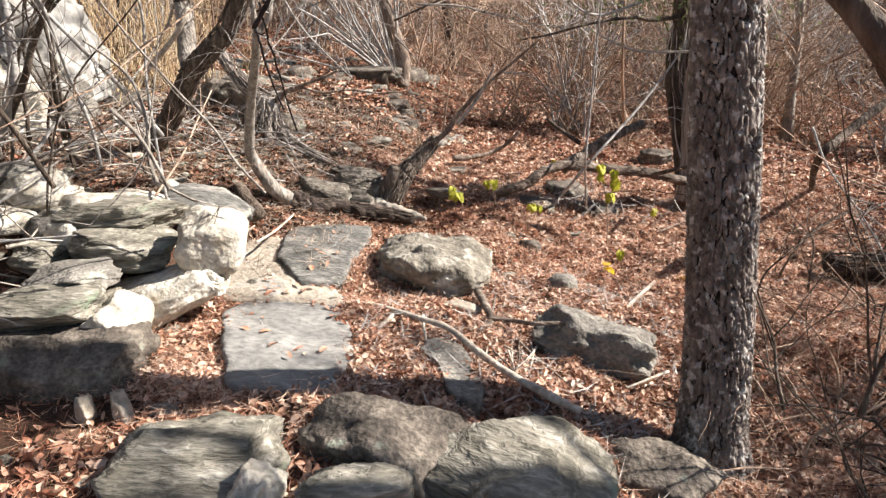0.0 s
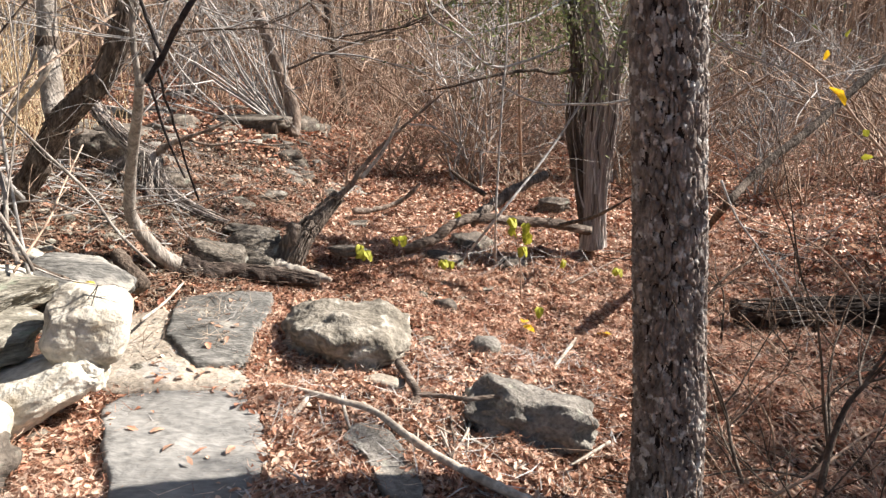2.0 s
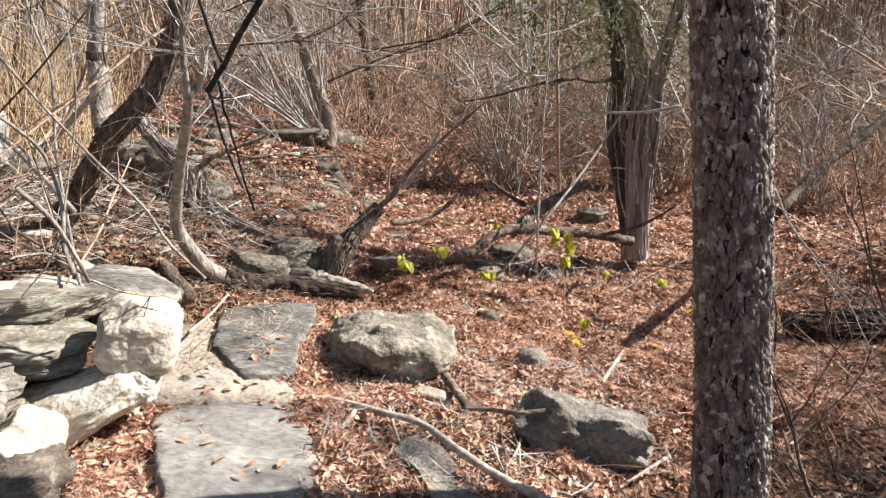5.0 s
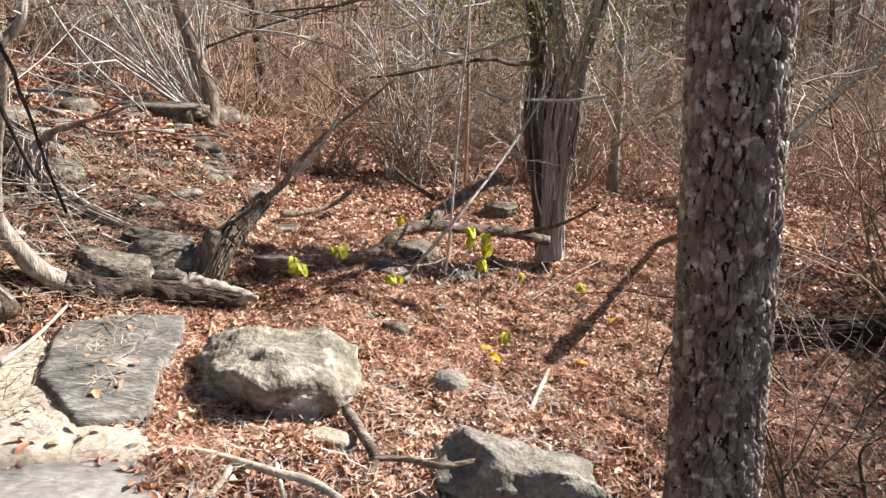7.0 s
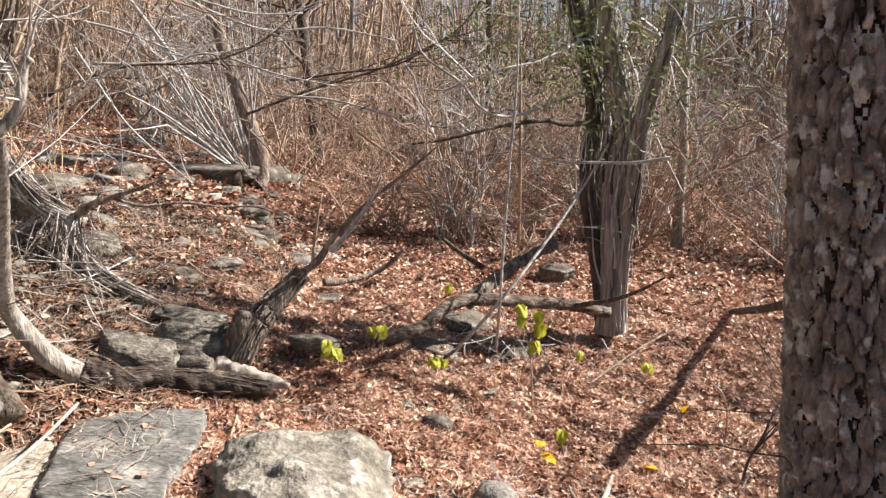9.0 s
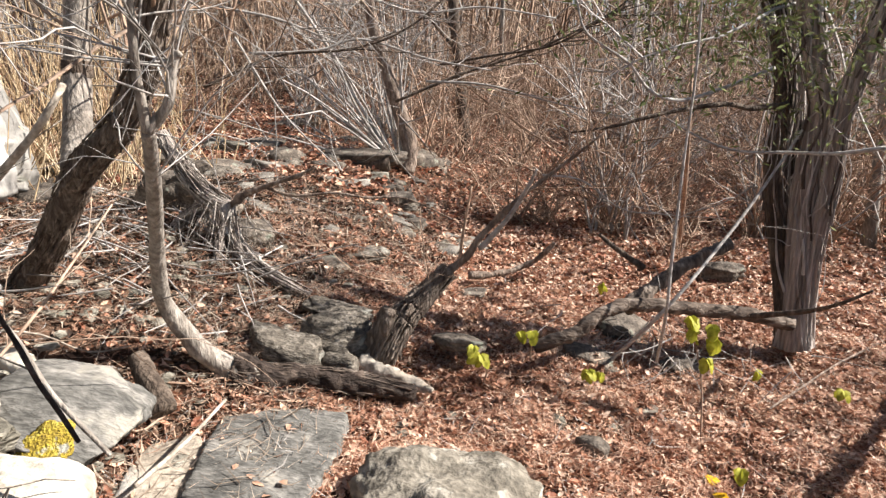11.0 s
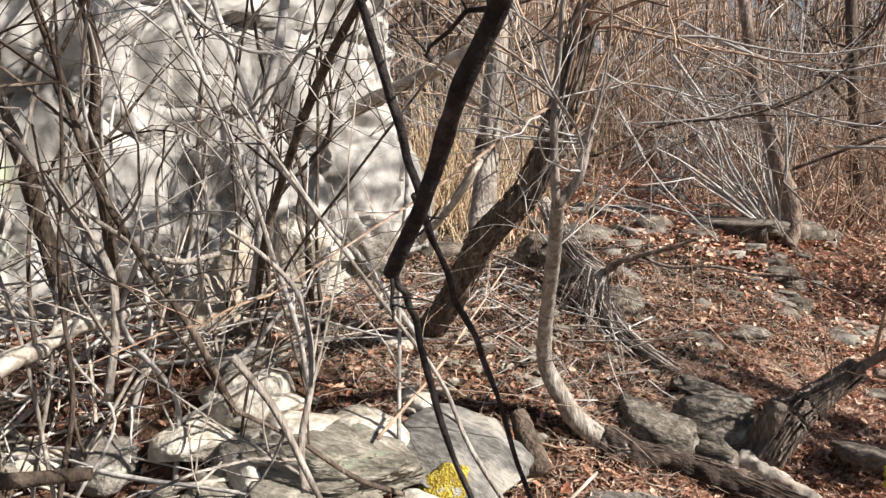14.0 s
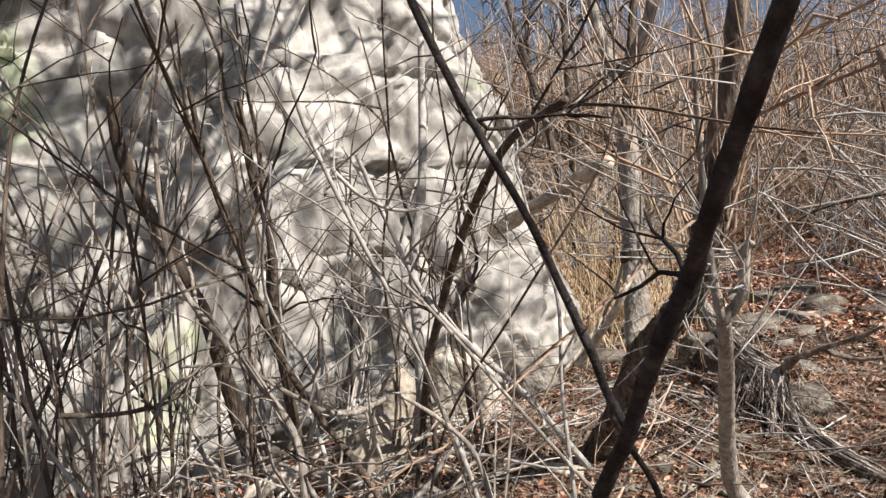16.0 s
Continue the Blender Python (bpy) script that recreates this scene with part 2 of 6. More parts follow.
def edge_distance(outline, x, y):
    """Distance to a closed outline, negative inside it."""
    p = np.array(outline)
    q = np.roll(p, -1, 0)
    best, inside = np.full(x.shape, 1e9), np.zeros(x.shape, bool)
    for (ax, ay), (bx, by) in zip(p, q):
        ex, ey = bx - ax, by - ay
        t = np.clip(((x - ax) * ex + (y - ay) * ey) / (ex * ex + ey * ey), 0, 1)
        best = np.minimum(best, np.hypot(x - ax - t * ex, y - ay - t * ey))
        if ay != by:
            inside ^= ((ay > y) != (by > y)) & (x < ex * (y - ay) / ey + ax)
    return np.where(inside, -best, best)


def sstep(a, b, v):
    t = np.clip((v - a) / (b - a), 0, 1)
    return t * t * (3 - 2 * t)


def base_height(x, y):
    sh = 1.3 * (1 - sstep(2.2, 3.3, y))
    z = 0.62 * sstep(0.3 + sh, 2.6 + sh, -x) - 0.13 * sstep(-0.2, 0.9, x) - 0.03 * np.clip(x - 1, 0, 12)
    z = z + 0.05 * np.clip(y - 4.5, 0, 9) + 0.16 * np.clip(y - 13.5, 0, 60)
    z = z - 0.17 * sstep(0.5, 1.1, x) * (1 - sstep(2.6, 3.5, y))
    z = z + 0.05 * sstep(0.2, 0.4, -x) * sstep(1.8, 2.1, y) * (1 - sstep(2.9, 3.2, y)) * (1 - sstep(1.3, 1.9, -x))
    return z + 0.25 * np.clip(-x - 7, 0, 30)


def height(x, y):
    x, y = np.asarray(x, float), np.asarray(y, float)
    lumps = 0.012 * np.sin(5.1 * x + 1.3 * y + 0.5) + 0.01 * np.sin(3.2 * y - 4.4 * x) + 0.006 * np.sin(11.3 * x + 9.1 * y) + 0.006 * np.sin(13.7 * y - 8.2 * x + 1)
    far = np.clip((y - 6) / 6, 0, 1)
    z = base_height(x, y) + lumps - 0.012 + far * (0.06 * np.sin(1.3 * x + 0.7 * y) + 0.05 * np.sin(1.9 * y - 1.1 * x))
    if x.ndim == 0 and not (-1.8 < x < 0.6 and 1.8 < y < 4.5):
        return z
    for outline, top, thick, slope, *_ in SLABS:
        # the ground meets each flat stone a little below its top
        cx, cy = np.mean(outline, 0)
        plane = top + slope[0] * (x - cx) + slope[1] * (y - cy)
        d = edge_distance(outline, x, y)
        z = np.minimum(z, plane - 0.035 + 0.8 * np.clip(d - 0.03, 0, 9))
    return z


def hz(x, y):
    return float(height(x, y))


# ---- mesh helpers ----
def mesh_from(name, verts, faces, smooth=True):
    me = bpy.data.meshes.new(name)
    me.from_pydata([tuple(v) for v in verts], [], faces)
    if smooth:
        me.polygons.foreach_set("use_smooth", [True] * len(me.polygons))
    me.update()
    return me


def part(name, me, mat, parent=None, label=""):
    me.name = name
    if not me.materials:
        me.materials.append(mat)
    ob = new(name, me)
    if parent is not None:
        ob.parent = parent
    return tagged(ob, label)


def thing(name, at, label, category, group="", kind=""):
    e = new(name)
    e.location = at
    e.empty_display_size = 0.05
    return tagged(e, label, category, group, kind)


def smooth_path(pts, per=6):
    p = [Vector(q) for q in pts]
    if len(p) == 2:
        return [p[0].lerp(p[1], i / per) for i in range(per + 1)]
    p = [2 * p[0] - p[1]] + p + [2 * p[-1] - p[-2]]
    out = []
    for i in range(1, len(p) - 2):
        a, b, c, d = p[i - 1:i + 3]
        for k in range(per):
            t = k / per
            out.append(0.5 * (2 * b + (c - a) * t + (2 * a - 5 * b + 4 * c - d) * t * t + (3 * b - a - 3 * c + d) * t ** 3))
    out.append(p[-2])
    return out


class Acc:
    """Vertices and faces gathered into one mesh."""

    def __init__(self):
        self.v, self.f = [], []

    def tube(self, path, r0, r1, sides=6, rough=0.0, seed=0, taper=1.0, flare=0.0, cap=True):
        n, base = len(path), len(self.v)
        side = None
        for i, p in enumerate(path):
            d = (path[min(i + 1, n - 1)] - path[max(i - 1, 0)])
            d = d.normalized() if d.length > 1e-9 else Vector((0, 0, 1))
            if side is None:
                side = d.orthogonal().normalized()
            side = (side - d * side.dot(d)).normalized()
            other = d.cross(side)
            u = i / max(n - 1, 1)
            r = r0 + (r1 - r0) * u ** taper
            if flare:
                r *= 1 + flare * max(0, 1 - u * 5) ** 2
            for k in range(sides):
                a = 2 * math.pi * k / sides
                w = side * math.cos(a) + other * math.sin(a)
                rr = r
                if rough:
                    q = p + w * r
                    rr *= 1 + rough * (noise.noise(Vector((q.x * 14 + seed, q.y * 14, q.z * 9))) + 0.6 * noise.noise(Vector((q.x * 45, q.y * 45 + seed, q.z * 20))))
                self.v.append(p + w * rr)
        for i in range(n - 1):
            for k in range(sides):
                a, b = base + i * sides + k, base + i * sides + (k + 1) % sides
                self.f.append((a, b, b + sides, a + sides))
        if cap:
            self.f.append(tuple(range(base + sides - 1, base - 1, -1)))
            self.f.append(tuple(range(base + (n - 1) * sides, base + n * sides)))

    def mesh(self, name, smooth=True):
        return mesh_from(name, self.v, self.f, smooth)


def limb(name, pts, r0, r1, mat, parent, label="", sides=12, rough=0.12, seed=0, per=8, taper=1.0, flare=0.0, crook=0.0):
    a = Acc()
    org = Vector(parent.location)
    if crook:
        # kinks along the way, the ends kept
        rng, path = random.Random(seed), smooth_path(pts, 3)
        pts = [path[0]] + [p + Vector((rng.gauss(0, crook), rng.gauss(0, crook), rng.gauss(0, crook))) for p in path[1:-1]] + [path[-1]]
    a.tube([p - org for p in smooth_path(pts, per)], r0, r1, sides, rough, seed, taper, flare)
    return part(name, a.mesh(name), mat, parent, label)


def twig_into(acc, rng, p, d, length, r, depth=2, bend=0.5, sides=3, gravity=0.0, segs=5, kids=3):
    """A crooked twig with side twigs, added to acc."""
    path, q, dd = [Vector(p)], Vector(p), Vector(d).normalized()
    for _ in range(segs):
        dd = (dd + Vector((rng.gauss(0, bend), rng.gauss(0, bend), rng.gauss(0, bend) - gravity)) * 0.35).normalized()
        q = q + dd * (length / segs)
        path.append(q.copy())
    acc.tube(path, r, r * 0.35, sides, cap=False)
    if depth > 0:
        for _ in range(kids):
            i = rng.randint(1, segs)
            dv = (path[i] - path[i - 1]).normalized()
            sv = Vector((rng.gauss(0, 1), rng.gauss(0, 1), rng.gauss(0.2, 0.8))).normalized()
            twig_into(acc, rng, path[i], dv * 0.7 + sv * 0.8, length * rng.uniform(0.35, 0.6), r * 0.55, depth - 1, bend, sides, gravity, max(3, segs - 1), kids)


def rock_mesh(name, sx, sy, sz, seed, boxy=0.6, rough=0.12, sub=5, facets=7, strata=0.0):
    """A boulder: a sphere squared off, cut by a few planes and roughened."""
    rng = random.Random(seed)
    bm = bmesh.new()
    bmesh.ops.create_icosphere(bm, subdivisions=sub, radius=1)
    planes = []
    for k in range(facets + 5):
        a = rng.uniform(0, 6.283)
        tilt_ = rng.choice((0.0, 0.15, 0.5, 1.0, 1.3)) * rng.choice((-0.6, 1))
        n = Vector((math.cos(a), math.sin(a), tilt_ + rng.gauss(0, 0.15))).normalized()
        planes.append((n, rng.uniform(0.66, 0.92)))
    e = 2 + 6 * boxy
    off = Vector((seed * 3.1, seed * 1.7, seed * 0.9))
    for v in bm.verts:
        c = v.co.normalized()
        s = (abs(c.x) ** e + abs(c.y) ** e + abs(c.z) ** e) ** (-1 / e)
        p = c * min(s, 1.45)
        for n, h in planes:
            d = p.dot(n) - h * (1 + 0.25 * boxy)
            if d > 0:
                p -= n * d * 0.97
        k = noise.fractal(p * 1.6 + off, 1.0, 2.0, 5) * rough - 0.5 * rough * abs(noise.noise(p * 4.5 + off)) + 0.3 * rough * noise.noise(p * 13 + off)
        p += c * k
        q = Vector((p.x * sx / 2, p.y * sy / 2, p.z * sz / 2))
        if strata:
            w = noise.noise(Vector((q.x * 2, seed, q.z * 55))) + 0.6 * noise.noise(Vector((q.y * 3, seed, q.z * 120)))
            q.x += strata * w * c.x
            q.y += strata * w * c.y
            q.z += 0.4 * strata * noise.noise(Vector((q.x * 9, q.y * 30, seed)))
        v.co = q
    me = bpy.data.meshes.new(name)
    bm.to_mesh(me)
    bm.free()
    me.polygons.foreach_set("use_smooth", [True] * len(me.polygons))
    return me


def rock(name, at, size, seed, mat, label, rx=0, ry=0, rz=0, boxy=0.6, rough=0.12, category="rock", group="", facets=7, strata=0.0, sub=5):
    me = rock_mesh(name, *size, seed, boxy, rough, sub, facets, strata)
    me.materials.append(mat)
    ob = new(name, me)
    ob.matrix_basis = pose(*at, rx, ry, rz)
    return tagged(ob, label, category, group)


def slab(name, outline, top, thick, mat, label, seed=0, wobble=0.012, slope=(0, 0)):
    """A flat stone of free outline, worn on its upper edge, its top at height top at its middle, sloping by slope."""
    n, rings = 110, 16
    cx, cy = sum(p[0] for p in outline) / len(outline), sum(p[1] for p in outline) / len(outline)
    verts, faces = [], []

    def reach(a):
        dx, dy = math.cos(a), math.sin(a)
        best = 0.05
        for (x0, y0), (x1, y1) in zip(outline, outline[1:] + outline[:1]):
            ex, ey = x1 - x0, y1 - y0
            den = dx * ey - dy * ex
            if abs(den) > 1e-9:
                t = ((x0 - cx) * ey - (y0 - cy) * ex) / den
                u = ((x0 - cx) * dy - (y0 - cy) * dx) / den
                if t > 0 and -1e-6 <= u <= 1 + 1e-6:
                    best = max(best, t)
        return best
    R = [reach(2 * math.pi * k / n) for k in range(n)]
    R = [(R[k - 1] + R[k] * 2 + R[(k + 1) % n]) / 4 * (1 + 0.05 * noise.noise(Vector((math.cos(k * 6.283 / n) * 5, math.sin(k * 6.283 / n) * 5, seed)))) for k in range(n)]

    def z_at(x, y):
        return slope[0] * x + slope[1] * y + wobble * (noise.fractal(Vector((x * 3.5, y * 3.5, seed)), 1.0, 2.0, 4) + 0.3 * noise.noise(Vector((x * 25, y * 25, seed))))
    prof = [((i + 1) / rings, 0.0) for i in range(rings - 1)] + [(0.985, -0.006), (1.0, -0.018), (1.005, -0.4 * thick), (1.0, -0.7 * thick), (0.97, -thick)]
    verts.append((0, 0, z_at(0, 0)))
    for f, dz in prof:
        for k in range(n):
            a = 2 * math.pi * k / n
            rr = R[k] * f
            if dz < -0.01:
                rr += 0.015 * noise.noise(Vector((k * 0.35, dz * 40, seed)))
            x, y = rr * math.cos(a), rr * math.sin(a)
            verts.append((x, y, z_at(x, y) + dz))
    for k in range(n):
        faces.append((0, 1 + k, 1 + (k + 1) % n))
    for i in range(len(prof) - 1):
        for k in range(n):
            a, b = 1 + i * n + k, 1 + i * n + (k + 1) % n
            faces.append((a, a + n, b + n, b))
    faces.append(tuple(range(1 + (len(prof) - 1) * n + n - 1, (len(prof) - 1) * n, -1)))
    me = mesh_from(name, verts, faces)
    me.materials.append(mat)
    ob = new(name, me)
    ob.location = (cx, cy, top)
    return tagged(ob, label, "rock", "stepping slabs")


# ---- ground and leaf litter ----
def build_ground():
    def axis(near0, near1, step, far):
        a = list(np.arange(near0, near1, step))
        s, lo, hi = step, near0, near1
        while hi < far:
            a.append(hi)
            s *= 1.12
            hi += s
        s = step
        while lo > -far:
            s *= 1.12
            lo -= s
            a.insert(0, lo)
        return np.array(a)
    xs, ys = axis(-4.0, 4.0, 0.05, 300), axis(0.0, 9.0, 0.05, 300)
    X, Y = np.meshgrid(xs, ys)
    Z = height(X, Y)
    nx, ny = len(xs), len(ys)
    verts = np.stack([X.ravel(), Y.ravel(), Z.ravel()], 1)
    i = np.arange(ny - 1)[:, None] * nx + np.arange(nx - 1)[None]
    i = i.ravel()
    faces = np.stack([i, i + 1, i + 1 + nx, i + nx], 1).tolist()
    me = mesh_from("ground", verts, faces)
    me.materials.append(M_SOIL)
    tagged(new("ground", me), "forest floor of brown soil under dry fallen leaves", "ground", "", "structure")


build_ground()


def leaf_cloud(name, n, x0, x1, y0, y1, size, mat, label, seed, lift=0.025, over=0.0, keep=None, tilt=0.65, narrow=0.0):
    """Thousands of curled dry leaves lying on the ground, one mesh."""
    rng = np.random.default_rng(seed)
    x, y = rng.uniform(x0, x1, n), rng.uniform(y0, y1, n)
    if keep is not None:
        ok = keep(x, y, rng)
        x, y = x[ok], y[ok]
        n = len(x)
    if y0 < 4.2 and size < 0.12:
        # only strays and overlapping edges on the flat stones
        ok = np.ones(n, bool)
        for stone in SLABS:
            ok &= edge_distance(stone[0], x, y) > -0.07 * rng.random(n) ** 2
        ok |= rng.random(n) < 0.012
        x, y = x[ok], y[ok]
        n = len(x)
    # the litter lies in drifts with thinner hollows between
    drift = np.sin(9.1 * x + 2.2 * y + 1.7 * np.sin(5.3 * y)) + np.sin(10.7 * y - 3.9 * x + 1.9 * np.sin(6.1 * x)) + 0.7 * np.sin(21.0 * x + 17.0 * y) + 0.7 * np.sin(24.0 * y - 19.0 * x)
    ok = rng.random(n) > 0.7 * sstep(1.6, 0.0, drift + 1.6) if size < 0.12 else rng.random(n) > -1
    x, y, drift = x[ok], y[ok], drift[ok]
    n = len(x)
    z = height(x, y) + over + rng.uniform(0.002, lift, n) + 0.014 * np.clip(drift + 0.6, 0, 3) * np.maximum(sstep(-0.3, 0.2, x), sstep(4.2, 4.6, y))
    s = size * rng.uniform(0.55, 1.3, n)
    w = s * np.where(rng.random(n) < narrow, rng.uniform(0.025, 0.055, n), rng.uniform(0.28, 0.62, n))
    ang = rng.uniform(0, 2 * np.pi, n)
    curl = rng.uniform(-0.35, 0.6, n) * s
    fold = rng.uniform(-0.1, 0.5, n) * w
    # leaf frame: length along u, width along v, normal m
    nx, ny = rng.normal(0, tilt, n), rng.normal(0, tilt, n)
    m = np.stack([nx, ny, np.ones(n)], 1)
    m /= np.linalg.norm(m, axis=1)[:, None]
    u = np.stack([np.cos(ang), np.sin(ang), np.zeros(n)], 1)
    u -= m * (u * m).sum(1)[:, None]
    u /= np.linalg.norm(u, axis=1)[:, None]
    v = np.cross(m, u)
    c = np.stack([x, y, z], 1)

    def at(a, b, h):
        return c + u * (a * s)[:, None] + v * (b * w)[:, None] + m * h[:, None]
    zero = np.zeros(n)
    P = [at(-0.5, 0, curl * 0.5), at(-0.1, 0.5, fold + curl * 0.1), at(-0.1, -0.5, fold + curl * 0.1), at(0.05, 0, zero), at(0.28, 0.38, fold + curl * 0.2), at(0.28, -0.38, fold + curl * 0.2), at(0.55, 0, curl * 0.6)]
    V = np.stack(P, 1).reshape(-1, 3)
    b = np.arange(n)[:, None] * 7
    if narrow:
        # a thin stalk needs only two faces
        V, b, tris = np.stack([P[0], P[4], P[5], P[6]], 1).reshape(-1, 3), np.arange(n)[:, None] * 4, ([0, 2, 1], [1, 2, 3])
    else:
        tris = ([0, 3, 1], [0, 2, 3], [1, 3, 4], [2, 5, 3], [4, 3, 6], [3, 5, 6])
    F = np.concatenate([b + np.array(t)[None] for t in tris])
    me = bpy.data.meshes.new(name)
    me.vertices.add(len(V))
    me.vertices.foreach_set("co", V.ravel())
    me.loops.add(len(F) * 3)
    me.loops.foreach_set("vertex_index", F.ravel().astype(np.int32))
    me.polygons.add(len(F))
    me.polygons.foreach_set("loop_start", np.arange(0, len(F) * 3, 3, dtype=np.int32))
    me.update(calc_edges=True)
    me.validate()
    me.materials.append(mat)
    tagged(new(name, me), label, "leaf litter", "", "stuff")


def bare_slope(x, y, rng):
    # fewer leaves on the rubble by the ledge
    return rng.random(len(x)) > 0.86 * sstep(0.75, 1.6, -x - 0.25 * np.sin(2.3 * y)) * (1 - 0.75 * sstep(6.5, 9.0, y))


leaf_cloud("fallen_leaves", 120000, -3.6, 3.6, 0.6, 7.2, 0.047, M_LEAF, "russet dry oak leaves carpeting the forest floor", 11, keep=bare_slope)
leaf_cloud("bleached_leaves", 60000, -3.6, 3.6, 0.6, 7.2, 0.045, M_LEAF_PALE, "pale bleached dry leaves scattered over the litter", 12, lift=0.035, keep=bare_slope)
leaf_cloud("path_leaves", 70000, -1.2, 1.9, 2.0, 5.8, 0.033, M_LEAF_PALE, "pale pinkish dry leaves beside the path slabs", 18, lift=0.04)
leaf_cloud("rotting_litter", 45000, -4.2, -0.8, 3.2, 8.0, 0.04, M_HUMUS, "dark rotting leaf fragments on the rubble slope", 21, lift=0.02)
leaf_cloud("straw_litter", 13000, -3.8, -0.8, 3.2, 7.2, 0.17, M_GREYSTRAW, "grey straw and dead stalks lying on the slope", 19, lift=0.035, narrow=1.0, tilt=0.15)
leaf_cloud("stalk_litter", 5000, -3.4, 3.2, 2.6, 7.0, 0.14, M_TWIGGREY, "thin grey dead stalks lying in the litter", 20, lift=0.035, narrow=1.0, tilt=0.12)
leaf_cloud("clearing_leaves", 45000, -0.9, 3.0, 4.6, 9.0, 0.045, M_LEAF_PALE, "pale straw coloured leaves across the clearing", 22, lift=0.05)
leaf_cloud("pale_debris", 15000, -0.35, 1.0, 1.9, 3.5, 0.036, M_LEAF_PALE, "pale broken leaves heaped round the rocks", 23, lift=0.05)
leaf_cloud("stalk_debris", 1500, -0.4, 1.1, 2.0, 3.9, 0.16, M_TWIGGREY, "pale thin stalks strewn round the rocks", 24, lift=0.06, narrow=1.0, tilt=0.15)
leaf_cloud("pale_fragments", 30000, -2.2, 2.2, 1.8, 6.5, 0.028, M_LEAF_PALE, "small pale fragments of broken leaves", 16, lift=0.04, keep=bare_slope)
leaf_cloud("dry_stems", 36000, -1.2, 3.2, 1.8, 7.2, 0.11, M_LEAF_PALE, "pale thin dry stems in the litter", 25, lift=0.05, narrow=1.0, tilt=0.25)
leaf_cloud("pine_needles", 80000, -3.2, 3.2, 0.8, 6.5, 0.09, M_LEAF, "thin rust brown stems and needles in the litter", 13, lift=0.03, narrow=1.0, tilt=0.25)
leaf_cloud("fine_straw", 70000, -1.4, 2.6, 1.9, 6.2, 0.075, M_LEAF_PALE, "fine pale straw and broken stems over the leaves", 26, lift=0.06, narrow=1.0, tilt=0.2)
leaf_cloud("far_leaves", 130000, -11, 11, 7.0, 19, 0.062, M_LEAF, "brown leaf litter under the far thicket", 14, lift=0.05)
leaf_cloud("far_pale_leaves", 90000, -11, 11, 7.0, 19, 0.058, M_LEAF_PALE, "pale dry leaves under the far thicket", 15, lift=0.06)

def outer(x, y, rng):
    return (np.abs(x) > 3.55) | (y < 0.65)


leaf_cloud("outer_leaves", 110000, -7, 9, -4, 7.2, 0.07, M_LEAF, "brown leaf litter of the wood around the path", 17, lift=0.04, keep=outer)

# ---- slabs of the path ----
for outline, top, thick, slope, mat, label, seed in SLABS:
    slab("stone_slab", outline, top, thick, mat, label, seed, 0.016, slope)

# ---- boulders ----
rock("boulder", (-0.25, 3.6, 0.02), (0.66, 0.62, 0.4), 5, M_GRANITE, "rounded grey granite boulder in the leaf litter", 0, 3, 12, 0.22, 0.18, facets=-2)
rock("boulder", (0.63, 2.98, -0.07), (0.56, 0.44, 0.31), 6, M_ROCK, "dark angular rock with a sloping flat top", -14, 10, -14, 0.7, 0.2)
rock("stone", (0.465, 3.72, -0.045), (0.2, 0.16, 0.16), 7, M_ROCK, "small pale grey stone on the leaves", 0, 0, 20, 0.4, 0.15, sub=3)
rock("stone", (0.255, 4.33, 0.0), (0.14, 0.11, 0.1), 8, M_DARKROCK, "small dark stone on the leaves", 0, 10, -30, 0.6, 0.15, sub=3)
rock("stone", (-0.05, 3.2, 0.0), (0.3, 0.1, 0.07), 9, M_BEIGE, "long pale stone half buried in leaves", 0, 0, -20, 0.5, 0.15, sub=3)
rock("boulder", (-0.1, 1.66, 0.02), (0.34, 0.24, 0.2), 21, M_BANDED, "grey banded rock on the ground", 0, 0, 10, 0.8, 0.12, strata=0.012)
# its dark tone stands in for the shadow band across it
rock("boulder", (-0.06, 1.92, 0.0), (0.62, 0.38, 0.3), 22, M_DARKROCK, "dark mottled rock beside the path slab", 0, 4, -8, 0.6, 0.14)
rock("boulder", (0.37, 1.85, -0.02), (0.56, 0.46, 0.28), 23, M_BANDED, "green grey layered rock with pale bands", 6, 4, -12, 0.6, 0.14, strata=0.015)
rock("boulder", (-0.62, 1.68, 0.0), (0.62, 0.5, 0.28), 24, M_BANDED, "low greenish rock with a pale fractured edge", 0, 0, 6, 0.75, 0.12, strata=0.01)
# dark tone for the shadow round the oak's foot
rock("boulder", (0.84, 2.22, -0.2), (0.46, 0.34, 0.26), 25, M_DARKROCK, "dark stone at the foot of the oak", 0, 0, 25, 0.5, 0.14)

rock("stone", (-0.37, 1.56, 0.04), (0.15, 0.24, 0.2), 26, M_PALE, "pale fractured stone against a greenish rock", 8, 12, -14, 0.75, 0.16)
rock("stone", (-0.9, 2.0, 0.0), (0.2, 0.1, 0.08), 27, M_ROCK, "small grey flat stone on shaded leaves", 0, 4, 8, 0.7, 0.14, sub=4)
rock("stone", (-1.2, 1.92, 0.02), (0.07, 0.07, 0.16), 28, M_BEIGE, "small upright tan stone under a block", 6, 10, 0, 0.7, 0.14, sub=4)
rock("stone", (-1.08, 1.96, 0.02), (0.07, 0.08, 0.15), 29, M_BEIGE, "small upright tan stone under a block", -4, -14, 30, 0.7, 0.14, sub=4)

# ---- the heap of stones below the ledge ----
HEAP = "heap of stones"
# shaded stones of the heap have their shade in the dark rock colour
rock("stone_block", (-1.477, 2.150, 0.046), (0.75, 0.42, 0.34), 31, M_DARKROCK, "large shaded stone block at the foot of the heap", 0, 0, 4, 0.8, 0.16, group=HEAP)
